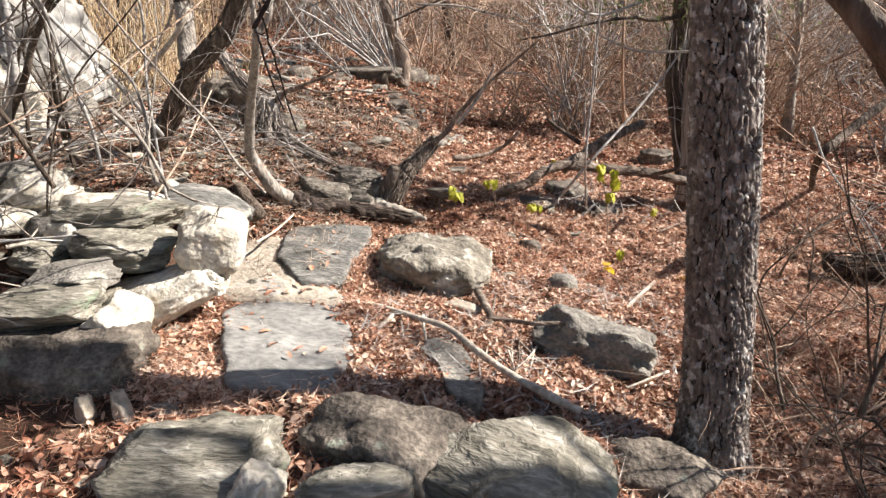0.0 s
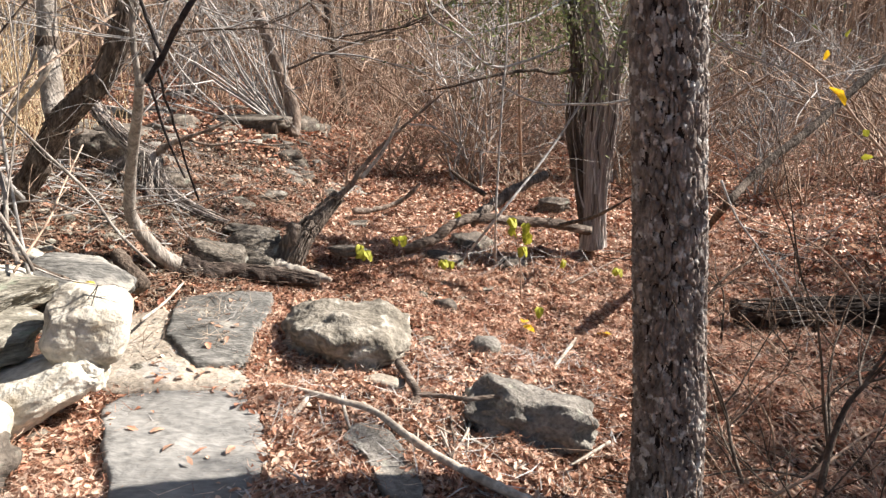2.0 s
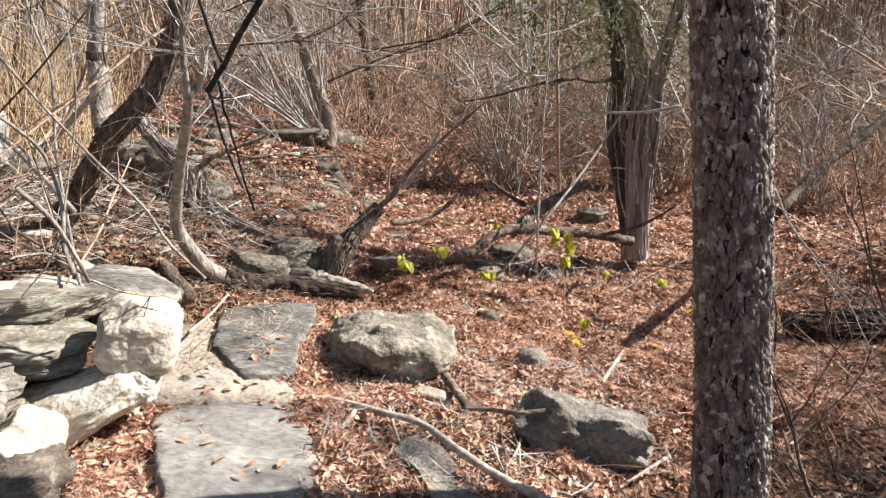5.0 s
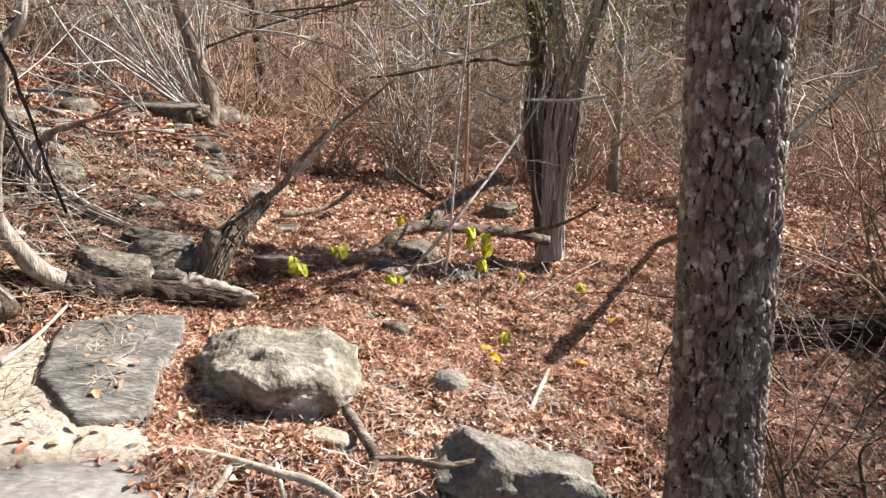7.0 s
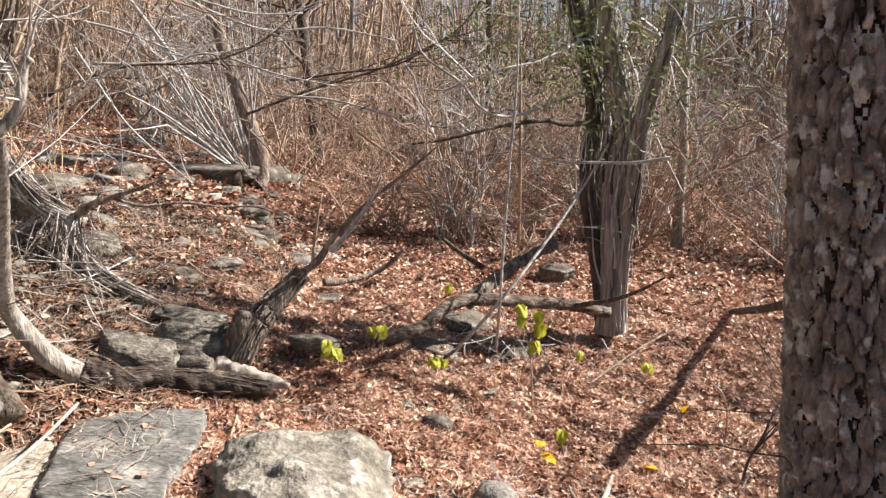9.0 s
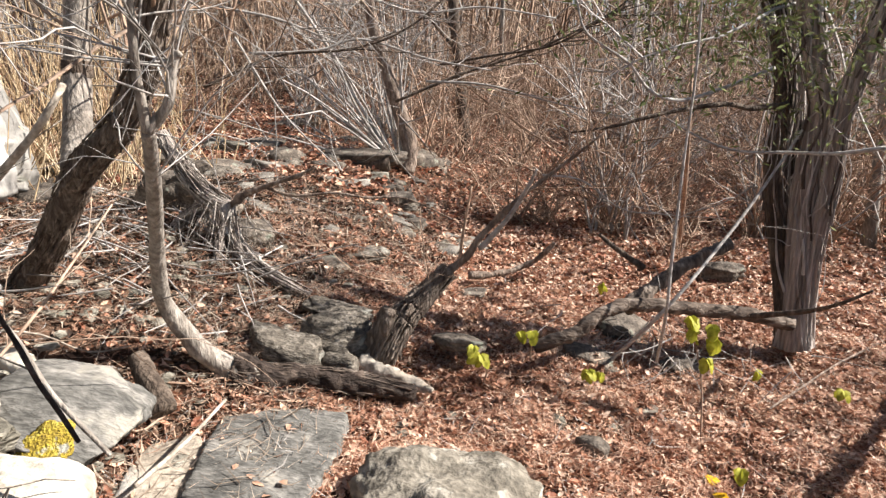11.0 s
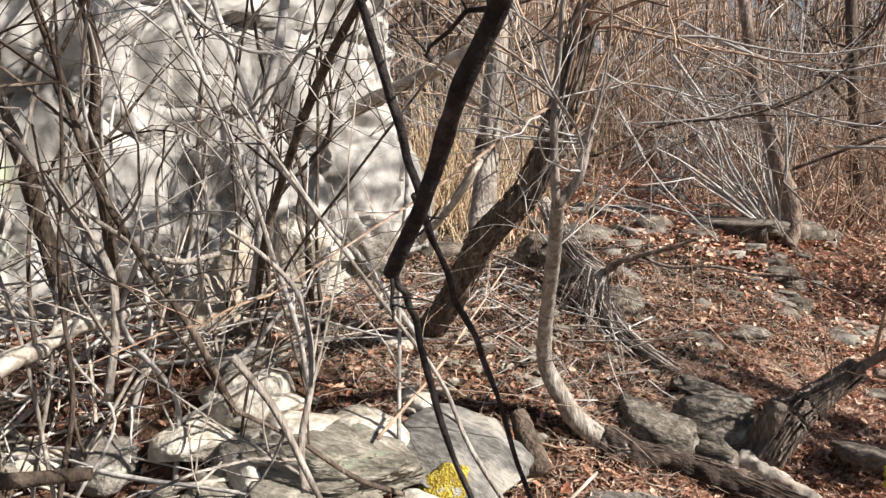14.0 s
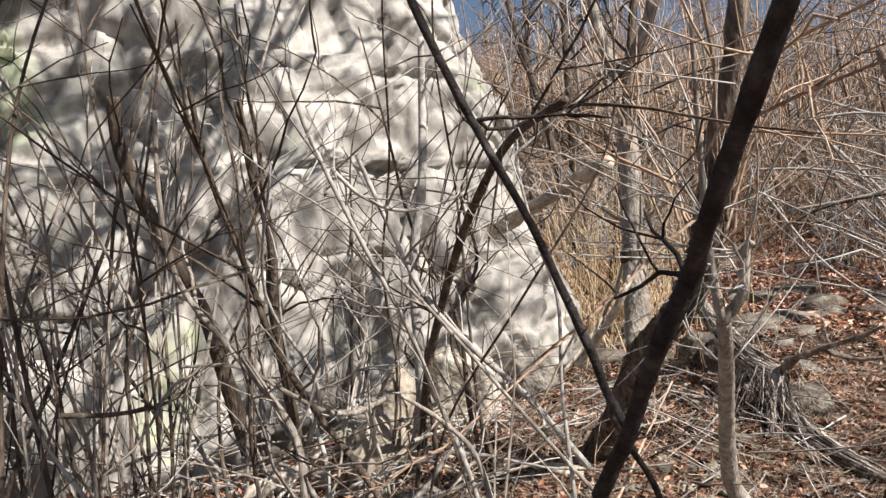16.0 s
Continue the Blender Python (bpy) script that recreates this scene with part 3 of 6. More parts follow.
rock("stone_block", (-1.668, 2.300, 0.238), (0.55, 0.42, 0.16), 32, M_BANDED, "flat layered stone lying on a larger block", 0, -4, -4, 0.8, 0.1, group=HEAP, strata=0.01)
rock("stone_block", (-1.354, 2.350, 0.127), (0.26, 0.3, 0.36), 33, M_PALE, "pale stone leaning against the heap", 0, 10, 10, 0.7, 0.1, group=HEAP)
rock("stone_block", (-1.335, 2.640, 0.175), (0.56, 0.36, 0.2), 34, M_PALE, "bright pale stone with a brown underside", 4, -16, 14, 0.65, 0.09, group=HEAP)
rock("stone_block", (-1.13, 2.785, 0.42), (0.3, 0.32, 0.27), 35, M_PALE, "bright pale rounded stone on the heap", 0, 10, 20, 0.4, 0.08, facets=-3, group=HEAP)
rock("stone_block", (-1.112, 2.700, 0.273), (0.17, 0.24, 0.16), 36, M_PALE, "small pale stone under a cavity of the heap", 0, 10, -10, 0.5, 0.2, group=HEAP)
rock("stone_block", (-1.619, 2.800, 0.353), (0.52, 0.36, 0.19), 37, M_BANDED, "flat banded stone stacked on the heap", 0, -3, 6, 0.8, 0.1, group=HEAP, strata=0.012)
rock("stone_block", (-2.020, 2.750, 0.291), (0.28, 0.3, 0.17), 38, M_BANDED, "brown layered stone in the heap", 0, 3, -6, 0.75, 0.12, group=HEAP, strata=0.01)
rock("stone_block", (-1.791, 3.000, 0.452), (0.72, 0.4, 0.16), 39, M_BANDED, "long flat weathered stone on top of the heap", 0, -4, 5, 0.85, 0.1, group=HEAP, strata=0.012)
rock("stone_block", (-2.268, 3.000, 0.349), (0.4, 0.36, 0.16), 40, M_DARKROCK, "dark flat stone in shade on the heap", 0, 0, -8, 0.8, 0.1, group=HEAP)
rock("stone_block", (-1.653, 2.500, 0.305), (0.4, 0.3, 0.1), 41, M_ROCK, "thin mossy stone between larger stones", 0, -6, 0, 0.8, 0.12, group=HEAP)
lich = rock("stone_block", (-1.510, 3.413, 0.364), (0.5, 0.48, 0.22), 42, M_DARKSLAB, "flat grey stone with a bright yellow lichen patch", 4, 6, 12, 0.85, 0.09, group=HEAP)
lich_at = Vector((-1.416, 3.200, 0.368))
part("lichen", rock_mesh("lichen", 0.2, 0.035, 0.18, 43, 0.2, 0.2, 5), M_LICHEN, lich, "bright yellow crust of lichen").matrix_basis = lich.matrix_basis.inverted() @ pose(*lich_at, -35, 0, 20)
for k, (at, size, rz, mat) in enumerate((
        ((-2.218, 2.995, 0.556), (0.42, 0.3, 0.14), 10, M_PALE), ((-1.926, 3.028, 0.466), (0.3, 0.24, 0.16), 40, M_PALE),
        ((-1.822, 3.049, 0.403), (0.36, 0.22, 0.14), -20, M_ROCK), ((-1.781, 3.224, 0.462), (0.3, 0.24, 0.12), 15, M_PALE),
        ((-1.971, 2.878, 0.384), (0.36, 0.26, 0.16), -8, M_PALE), ((-1.677, 3.125, 0.385), (0.26, 0.2, 0.12), 50, M_PALE),
        ((-1.823, 3.541, 0.471), (0.2, 0.12, 0.1), 0, M_PALE), ((-2.417, 3.105, 0.611), (0.3, 0.2, 0.12), 30, M_ROCK),
        ((-2.226, 2.994, 0.554), (0.34, 0.26, 0.2), 20, M_PALE), ((-2.266, 2.802, 0.441), (0.3, 0.3, 0.14), -30, M_PALE),
        ((-2.018, 2.994, 0.449), (0.3, 0.2, 0.12), 60, M_PALE), ((-2.484, 2.574, 0.361), (0.32, 0.24, 0.14), 5, M_ROCK),
        ((-2.036, 2.882, 0.403), (0.3, 0.22, 0.12), 25, M_ROCK), ((-1.854, 3.248, 0.457), (0.28, 0.2, 0.08), 35, M_PALE),
        ((-2.735, 2.402, 0.343), (0.3, 0.3, 0.12), 70, M_PALE), ((-2.274, 3.821, 0.586), (0.26, 0.12, 0.05), 10, M_PALE))):
    rock("stone", at, size, 50 + k, mat, "angular pale stone lying among the rubble" if mat is M_PALE else "grey angular stone lying among the rubble", 0, 8 * math.sin(k * 2.3), rz, 0.75, 0.13, group="rubble", sub=3)

# stones packed behind the fallen log
for k, (at, size, rz) in enumerate((((-1.224, 4.480, 0.222), (0.4, 0.28, 0.32), -8), ((-1.037, 4.680, 0.259), (0.33, 0.26, 0.3), 20), ((-0.942, 4.520, 0.185), (0.17, 0.14, 0.19), 0),
                                    ((-1.444, 4.420, 0.223), (0.32, 0.22, 0.22), 0), ((-1.121, 5.000, 0.329), (0.36, 0.24, 0.08), 5), ((-0.436, 5.000, 0.195), (0.26, 0.18, 0.12), -25),
                                    ((-0.569, 6.143, 0.122), (0.2, 0.18, 0.1), 0), ((-0.939, 6.960, 0.258), (0.3, 0.2, 0.1), 0), ((-3.075, 7.182, 0.803), (0.5, 0.35, 0.25), 10),
                                    ((-1.345, 6.099, 0.367), (0.3, 0.25, 0.12), 30), ((0.503, 4.904, -0.062), (0.16, 0.12, 0.07), 20), ((1.486, 5.466, -0.089), (0.14, 0.1, 0.06), 0),
                                    ((1.394, 7.483, 0.106), (0.3, 0.2, 0.26), 10), ((-4.379, 11.542, 1.022), (1.1, 0.5, 0.3), 4), ((-2.189, 8.720, 0.829), (0.8, 0.4, 0.28), 0), ((-6.872, 15.366, 1.263), (1.2, 0.6, 0.4), -8))):
    low = 0.9 if k < 4 else 0.62
    at = (at[0], at[1], at[2] - (0.02 if k < 6 else 0.0))
    rock("stone", at, (size[0] * 1.15, size[1] * 1.1, size[2] * low), 80 + k, (M_BROWNSLATE if k in (0, 1, 2, 3, 4, 9) else M_DARKROCK), "dark grey flat stone lying in the leaf litter", 6 * math.sin(k), 9 * math.cos(k * 1.7), rz, 0.85, 0.16, group="loose stones", sub=4, strata=0.01)


# ---- the pale rock ledge ----
def build_cliff():
    nu, nv, nd = 320, 190, 14
    verts, faces = [], []

    def base(u):
        # foot of the face, from behind the camera's side to the far end, where it turns back
        y = -2.0 + 9.0 * u
        x = -3.95 + 0.55 * sstep(0.4, 0.7, u) - 1.35 * max(0.0, (u - 0.76) / 0.24) ** 1.6
        return float(x), float(y)
    for j in range(nv + nd):
        for i in range(nu):
            u = i / (nu - 1)
            x, y = base(u)
            top = 4.3 - 3.3 * float(sstep(0.72, 1.0, u))
            if j < nv:
                v = j / (nv - 1)
                z = 0.25 + v * top
                back = 0.22 * v + 0.12 * v * v
                step = 0.07 * math.floor(z * 1.7 + 0.5 * noise.noise(Vector((y * 0.7, 0, 3)))) * 0.6
                q = Vector((y * 0.8, z * 0.8, 1.7))
                d = 0.2 * noise.fractal(q, 1.0, 2.0, 6) + 0.04 * noise.fractal(Vector((y * 2.6, z * 2.6, 8.0)), 1.0, 2.0, 3)
                c = noise.voronoi(Vector((y * 1.0 + 0.4 * noise.noise(q), z * 1.1 + 0.4 * noise.noise(q * 1.3), 2.0)))[0]
                d -= 0.07 * max(0.0, 1 - (c[1] - c[0]) * 9)
                v2 = noise.voronoi(Vector((y * 2.1 + 0.35 * noise.noise(q * 2.1), z * 0.75 + 0.5 * noise.noise(q * 1.7), 6.0)))
                d -= 0.09 * max(0.0, 1 - (v2[0][1] - v2[0][0]) * 8)
                d += 0.07 * noise.cell(v2[1][0] * 7.3) + 0.035 * (1 - 2 * abs(noise.noise(Vector((y * 5.5, z * 1.6, 9)))))
                d += 0.016 * noise.noise(Vector((y * 8, z * 8, 4))) + 0.004 * noise.noise(Vector((y * 20, z * 18, 4)))
                d += 0.07 * noise.cell(Vector((y * 1.0 + 0.25 * noise.noise(q * 2), z * 1.3, 5.0)))
                verts.append((x - back - step + d, y, z))
            else:
                w = (j - nv + 1) / nd
                px, py, pz = verts[(nv - 1) * nu + i]
                verts.append((px - w * 9, py, pz + 0.8 * w + 0.3 * noise.fractal(Vector((px - w * 9, py, 0)), 1.0, 2.0, 4)))
    for j in range(nv + nd - 1):
        for i in range(nu - 1):
            a = j * nu + i
            faces.append((a, a + 1, a + 1 + nu, a + nu))
    me = mesh_from("rock_ledge", verts, faces)
    me.materials.append(M_CLIFF)
    tagged(new("rock_ledge", me), "pale weathered rock ledge with cracks and greenish lichen", "rock face", "", "structure")


build_cliff()


# ---- the oak beside the path ----
def build_oak():
    bx, by = 1.098, 2.5
    root = thing("oak_tree", (bx, by, hz(bx, by) - 0.03), "oak with deeply plated grey brown bark beside the path", "tree")
    nu, nv, H = 260, 620, 4.2
    verts, faces, deep = [], [], []
    for j in range(nv):
        z = H * j / (nv - 1)
        r = 0.127 - 0.005 * z + 0.05 * math.exp(-z / 0.14)
        cx, cy = OAK_LEAN[0] * z + 0.012 * math.sin(z * 1.9), OAK_LEAN[1] * z
        for i in range(nu):
            a = 2 * math.pi * i / nu
            c, s = math.cos(a), math.sin(a)
            rr = r * (1 + 0.2 * math.exp(-z / 0.12) * math.sin(a * 5 + 0.8))
            rr *= 1 + 0.04 * noise.noise(Vector((c * 1.3, s * 1.3, z * 2.2)))
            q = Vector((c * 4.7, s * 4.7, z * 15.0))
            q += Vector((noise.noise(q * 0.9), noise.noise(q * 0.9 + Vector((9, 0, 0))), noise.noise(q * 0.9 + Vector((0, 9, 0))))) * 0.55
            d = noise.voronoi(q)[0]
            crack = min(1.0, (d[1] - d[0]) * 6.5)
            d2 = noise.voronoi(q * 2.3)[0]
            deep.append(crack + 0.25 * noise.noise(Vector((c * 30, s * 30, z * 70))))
            rr += 0.018 * (crack ** 0.7 - 1) + 0.004 * (min(1.0, (d2[1] - d2[0]) * 4) - 1) + 0.005 * noise.noise(Vector((c * 17, s * 17, z * 40))) + 0.003 * noise.noise(Vector((c * 40, s * 40, z * 90)))
            verts.append((cx + rr * c, cy + rr * s, z))
    for j in range(nv - 1):
        for i in range(nu):
            a, b = j * nu + i, j * nu + (i + 1) % nu
            faces.append((a, b, b + nu, a + nu))
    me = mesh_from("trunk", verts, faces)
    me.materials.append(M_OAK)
    me.materials.append(M_CRACKSHADE)
    # faces deep in a crack take the near-black painted shade
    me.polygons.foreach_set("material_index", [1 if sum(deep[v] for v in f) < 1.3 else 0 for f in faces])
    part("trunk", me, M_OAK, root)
    rng = random.Random(5)
    up = Acc()
    up.tube(smooth_path([(OAK_LEAN[0] * z, OAK_LEAN[1] * z + 0.02 * math.sin(z), z) for z in (4.1, 5.0, 6.0, 7.0, 8.0)], 6), 0.104, 0.05, 20, 0.15, 3)
    part("upper_trunk", up.mesh("upper_trunk"), M_DARKBARK, root)
    for k in range(18):
        a, ang = Acc(), k * 2.4
        z0 = 4.4 + 0.2 * k
        twig_into(a, rng, (OAK_LEAN[0] * z0, OAK_LEAN[1] * z0, z0), (math.cos(ang), math.sin(ang), 0.35 + 0.05 * k), 3.6, 0.06, 3, 0.4, 5, 0, 7, 5)
        part("limb", a.mesh("limb"), M_DARKBARK, root, "bare dark limb")


OAK_LEAN = (-0.088, 0.0)
build_oak()

# ---- shaggy cedar ----
cedar = thing("cedar_tree", (1.465, 5.850, -0.015), "shaggy grey cedar with stripped fibrous bark", "tree")


def shag(name, pts, r0, r1, n, seed, parent, mat, strand=0.006, flare=0.0, taper=1.0, wave=0.0):
    """Fibrous bark: long loose strips laid along a limb."""
    rng, a = random.Random(seed), Acc()
    org = Vector(parent.location)
    path = [p - org for p in smooth_path(pts, 10)]
    L = len(path)
    for k in range(n):
        ang, i0 = rng.uniform(0, 6.283), rng.randint(0, max(0, L - 8))
        i1 = min(L - 1, i0 + rng.randint(6, 18))
        st, drift, ph = [], rng.uniform(-0.5, 0.5), rng.uniform(0, 6.283)
        for i in range(i0, i1 + 1):
            u = i / (L - 1)
            r = (r0 + (r1 - r0) * u ** taper) * (1.02 + 0.04 * rng.random())
            d = (path[min(i + 1, L - 1)] - path[max(i - 1, 0)]).normalized()
            sd_ = d.orthogonal().normalized()
            ot = d.cross(sd_)
            aa = ang + drift * (i - i0) / 12 + wave * 25 * math.sin(i * 0.55 + ph)
            r += wave * (1 + math.sin(i * 0.4 + 2 * ph)) * 0.5
            off = 0.012 * rng.random() * (1 if i in (i0, i1) else 0.3)
            st.append(path[i] + (sd_ * math.cos(aa) + ot * math.sin(aa)) * (r + off))
        a.tube(st, strand * rng.uniform(0.6, 1.6), strand * 0.4, 4, cap=False)
    return part(name, a.mesh(name), mat, parent, "loose fibrous strips of bark")


def fluted(name, pts, r0, r1, mat, parent, seed):
    """A trunk of twisted, ropy ridges that run into one another along its length."""
    org, path = Vector(parent.location), smooth_path(pts, 22)
    n, sides, verts, faces = len(path), 84, [], []
    side = Vector((1, 0, 0))
    for i, p in enumerate(path):
        d = (path[min(i + 1, n - 1)] - path[max(i - 1, 0)]).normalized()
        side = (side - d * side.dot(d)).normalized()
        other = d.cross(side)
        u = i / (n - 1)
        r = (r0 + (r1 - r0) * u) * (1 + 0.55 * max(0, 1 - u * 7) ** 2)
        for k in range(sides):
            a = 2 * math.pi * k / sides
            tw = a + 1.6 * u + 0.25 * math.sin(4 * u + seed)
            c, e = math.cos(tw), math.sin(tw)
            ridge = 1 - 2 * abs(noise.noise(Vector((c * 2.1, e * 2.1, u * 2.2 + seed))))
            fine = 1 - 2 * abs(noise.noise(Vector((c * 6.5, e * 6.5, u * 4.5 + seed * 3))))
            rr = r * (0.82 + 0.3 * ridge + 0.13 * fine + 0.05 * noise.noise(Vector((c * 18, e * 18, u * 40))))
            verts.append(p - org + (side * math.cos(a) + other * math.sin(a)) * rr)
    for i in range(n - 1):
        for k in range(sides):
            a, b = i * sides + k, i * sides + (k + 1) % sides
            faces.append((a, b, b + sides, a + sides))
    faces.append(tuple(range((n - 1) * sides, n * sides)))
    return part(name, mesh_from(name, verts, faces), mat, parent)


# the left stem's dark bark paints the cedar's side away from the sun
stems = [([(1.469, 5.86, 0.055), (1.343, 5.87, 0.595), (1.254, 5.88, 1.098), (1.274, 5.9, 1.489), (1.231, 5.95, 1.808), (1.149, 6.0, 2.094), (1.0, 6.0, 2.55)], 0.05, 0.045, M_DARKBARK),
         ([(1.488, 5.84, 0.039), (1.433, 5.82, 0.611), (1.421, 5.8, 1.047), (1.437, 5.78, 1.43), (1.359, 5.75, 1.732), (1.285, 5.72, 2.021), (1.203, 5.7, 2.466)], 0.066, 0.05, M_CEDARCORE),
         ([(1.504, 5.83, 0.069), (1.512, 5.8, 0.621), (1.531, 5.76, 1.024), (1.531, 5.7, 1.433), (1.577, 5.65, 1.727), (1.624, 5.6, 1.975), (1.683, 5.6, 2.271)], 0.05, 0.036, M_CEDARCORE),
         ([(1.486, 5.9, 0.061), (1.414, 5.92, 0.589), (1.376, 5.94, 1.098), (1.369, 5.95, 1.427), (1.321, 6.0, 1.781), (1.268, 6.0, 2.062), (1.179, 6.0, 2.545)], 0.05, 0.03, M_CEDARCORE)]
for k, (s, ra, rb, mat) in enumerate(stems):
    fluted("trunk", s, ra, rb, mat, cedar, k * 7 + 3)
    tagged(shag("bark", s, ra * 1.04, rb * 1.05, 46, 60 + k, cedar, M_CEDAR, 0.008, flare=0.25, wave=0.008), kind="stuff")
    tagged(shag("loose_bark", s, ra * 1.25, rb * 1.3, 12, 80 + k, cedar, M_CEDAR, 0.004, wave=0.03), kind="stuff")


def twigs_on(parent, points, each, mat, seed, lo, hi, r, depth=2, lean_=(0, 0, 0.4), bend=0.4, jit=0.0, name="twig", sides=3, kids=3):
    """Side twigs, each a part of its own, from points along a thing."""
    rng, org = random.Random(seed), Vector(parent.location)
    for p in points:
        for _ in range(each):
            a = Acc()
            q = Vector(p) - org + Vector((rng.gauss(0, 1), rng.gauss(0, 1), rng.gauss(0, 1))) * jit
            twig_into(a, rng, q, (rng.gauss(lean_[0], 0.8), rng.gauss(lean_[1], 0.7), rng.gauss(lean_[2], 0.4)), rng.uniform(lo, hi), r, depth, bend, sides, 0, 6, kids)
            part(name, a.mesh(name), mat, parent)


twigs_on(cedar, [s[0][-1] for s in stems] + [s[0][-2] for s in stems], 2, M_TWIGGREY, 8, 0.7, 1.5, 0.012, 2, (0, -0.3, -0.1), 0.5, 0.15, "branch")
limb("branch", [(1.563, 5.200, 1.273), (1.383, 5.300, 1.233), (1.203, 5.500, 1.219), (0.977, 5.500, 1.217), (0.781, 5.400, 1.270), (0.558, 5.300, 1.382)], 0.012, 0.005, M_TWIGGREY, cedar, sides=6)
limb("branch", [(1.242, 5.700, 1.471), (1.032, 5.600, 1.445), (0.865, 5.500, 1.462), (0.556, 5.300, 1.411), (0.273, 5.200, 1.333), (0.076, 5.200, 1.299)], 0.018, 0.006, M_DARKBARK, cedar, sides=8)
limb("branch", [(1.172, 5.800, 1.672), (0.847, 5.600, 1.537), (0.632, 5.500, 1.477), (0.471, 5.400, 1.525), (0.338, 5.300, 1.661), (0.129, 5.200, 1.789), (0.063, 5.200, 1.951)], 0.012, 0.006, M_TWIGGREY, cedar, sides=6)


def sprays(name, parent, centres, n, mat, seed, spread=0.35, size=0.05):
    rng = np.random.default_rng(seed)
    C = np.array(centres)[rng.integers(0, len(centres), n)] + rng.normal(0, spread, (n, 3)) * np.array([1, 1, 0.6])
    V, F = [], []
    for c in C:
        d = rng.normal(0, 1, 3)
        d /= np.linalg.norm(d)
        e = np.cross(d, rng.normal(0, 1, 3))
        e /= np.linalg.norm(e)
        b = len(V)
        L = size * rng.uniform(0.6, 1.5)
        V += [c, c + d * L * 0.5 + e * L * 0.12, c + d * L, c + d * L * 0.5 - e * L * 0.12]
        F.append((b, b + 1, b + 2, b + 3))
    part(name, mesh_from(name, V, F, False), mat, parent, "sparse olive green cedar foliage")


sprays("crown", cedar, [tuple(Vector(p) - Vector(cedar.location)) for p in [(0.890, 5.600, 1.948), (0.805, 5.700, 1.843), (1.339, 5.400, 1.815), (1.424, 5.300, 1.675), (0.730, 5.600, 2.120), (1.197, 5.600, 2.170)]], 3600, M_EVERGREEN, 4, 0.42, 0.045)

# low root log from the cedar, and the pole leaning on it
lowlog = thing("fallen_branch", (0.712, 5.300, 0.327), "dark crooked fallen branch resting by the cedar", "branch")
limb("wood", [(1.428, 5.750, 0.196), (1.145, 5.650, 0.269), (0.833, 5.500, 0.316), (0.440, 5.300, 0.369), (0.257, 5.150, 0.319), (0.172, 5.080, 0.255), (0.071, 5.020, 0.235), (-0.043, 5.000, 0.184)], 0.04, 0.036, M_LOG, lowlog, sides=26, seed=3, rough=0.3, per=12)
limb("wood", [(0.446, 5.350, 0.338), (0.605, 5.500, 0.442), (0.840, 5.700, 0.563), (1.063, 5.900, 0.633)], 0.045, 0.035, M_FURROW, lowlog, sides=22, seed=4, rough=0.4, per=12)
limb("wood", [(0.567, 5.800, 0.469), (0.389, 5.800, 0.582), (0.281, 5.800, 0.664)], 0.02, 0.012, M_DARKBARK, lowlog, seed=6)
limb("wood", [(1.164, 5.600, 0.273), (1.364, 5.400, 0.377), (1.450, 5.200, 0.481), (1.566, 5.100, 0.591)], 0.018, 0.006, M_DARKBARK, lowlog, seed=7)


def pole(name, pts, r0, r1, mat, label, category="stick", group="", **k):
    if name == "fallen_stick":
        pts = [(x, y, z + 0.018) for x, y, z in pts]
    t = thing(name, pts[0], label, category, group)
    limb("wood", pts, r0, r1, mat, t, **k)
    return t


# dark stones added to fill the gap under the branch as its shadow
for k, (at, size) in enumerate((((0.259, 5.300, 0.115), (0.3, 0.2, 0.13)), ((0.782, 5.500, 0.038), (0.24, 0.2, 0.11)), ((0.492, 6.000, 0.303), (0.5, 0.3, 0.2)))):
    rock("stone", (at[0], at[1], hz(at[0], at[1]) + 0.3 * size[2]), size, 160 + k, M_DARKROCK, "dark stone added as shade under a fallen branch", 6 * k, 5, 25 * k, 0.6, 0.2, group="loose stones", sub=4)
acc, rng = Acc(), random.Random(66)
for k in range(70):
    q = Vector((0.75 + rng.gauss(0, 0.3), 5.45 + rng.gauss(0, 0.2), 0))
    q.z = hz(q.x, q.y) + rng.uniform(0.05, 0.3)
    twig_into(acc, rng, q - Vector(lowlog.location), (rng.gauss(-0.2, 0.7), rng.gauss(-0.3, 0.5), rng.gauss(-0.4, 0.5)), rng.uniform(0.15, 0.45), rng.uniform(0.002, 0.005), 0, 0.4, 3, 0.05, 5)
tagged(part("twig", acc.mesh("twig"), M_TWIGGREY, lowlog, "tangle of fine dead twigs"), kind="stuff")

pole("leaning_pole", [(0.346, 5.322, -0.007), (0.620, 5.100, 0.427), (0.946, 5.400, 0.778), (1.200, 5.650, 1.100), (1.346, 5.750, 1.335)], 0.011, 0.007, M_TWIGGREY, "thin bleached pole leaning against the cedar")
pole("sapling", [(0.651, 5.527, -0.063), (0.597, 4.950, 0.426), (0.600, 4.950, 0.742), (0.611, 4.950, 1.233), (0.626, 4.950, 1.668), (0.603, 4.950, 2.264)], 0.009, 0.005, M_TWIGGREY, "thin bare upright sapling", "sapling", "saplings")
pole("sapling", [(1.148, 8.329, 0.055), (0.943, 7.000, 0.987), (0.904, 7.000, 1.815), (0.848, 7.000, 2.591)], 0.018, 0.008, M_TWIG, "thin brown upright sapling", "sapling", "saplings")

# ---- fallen log with the bent sapling, and the broken stump ----
log = thing("fallen_log", (-0.981, 4.300, 0.116), "weathered fallen log curving up into a bare sapling", "log")
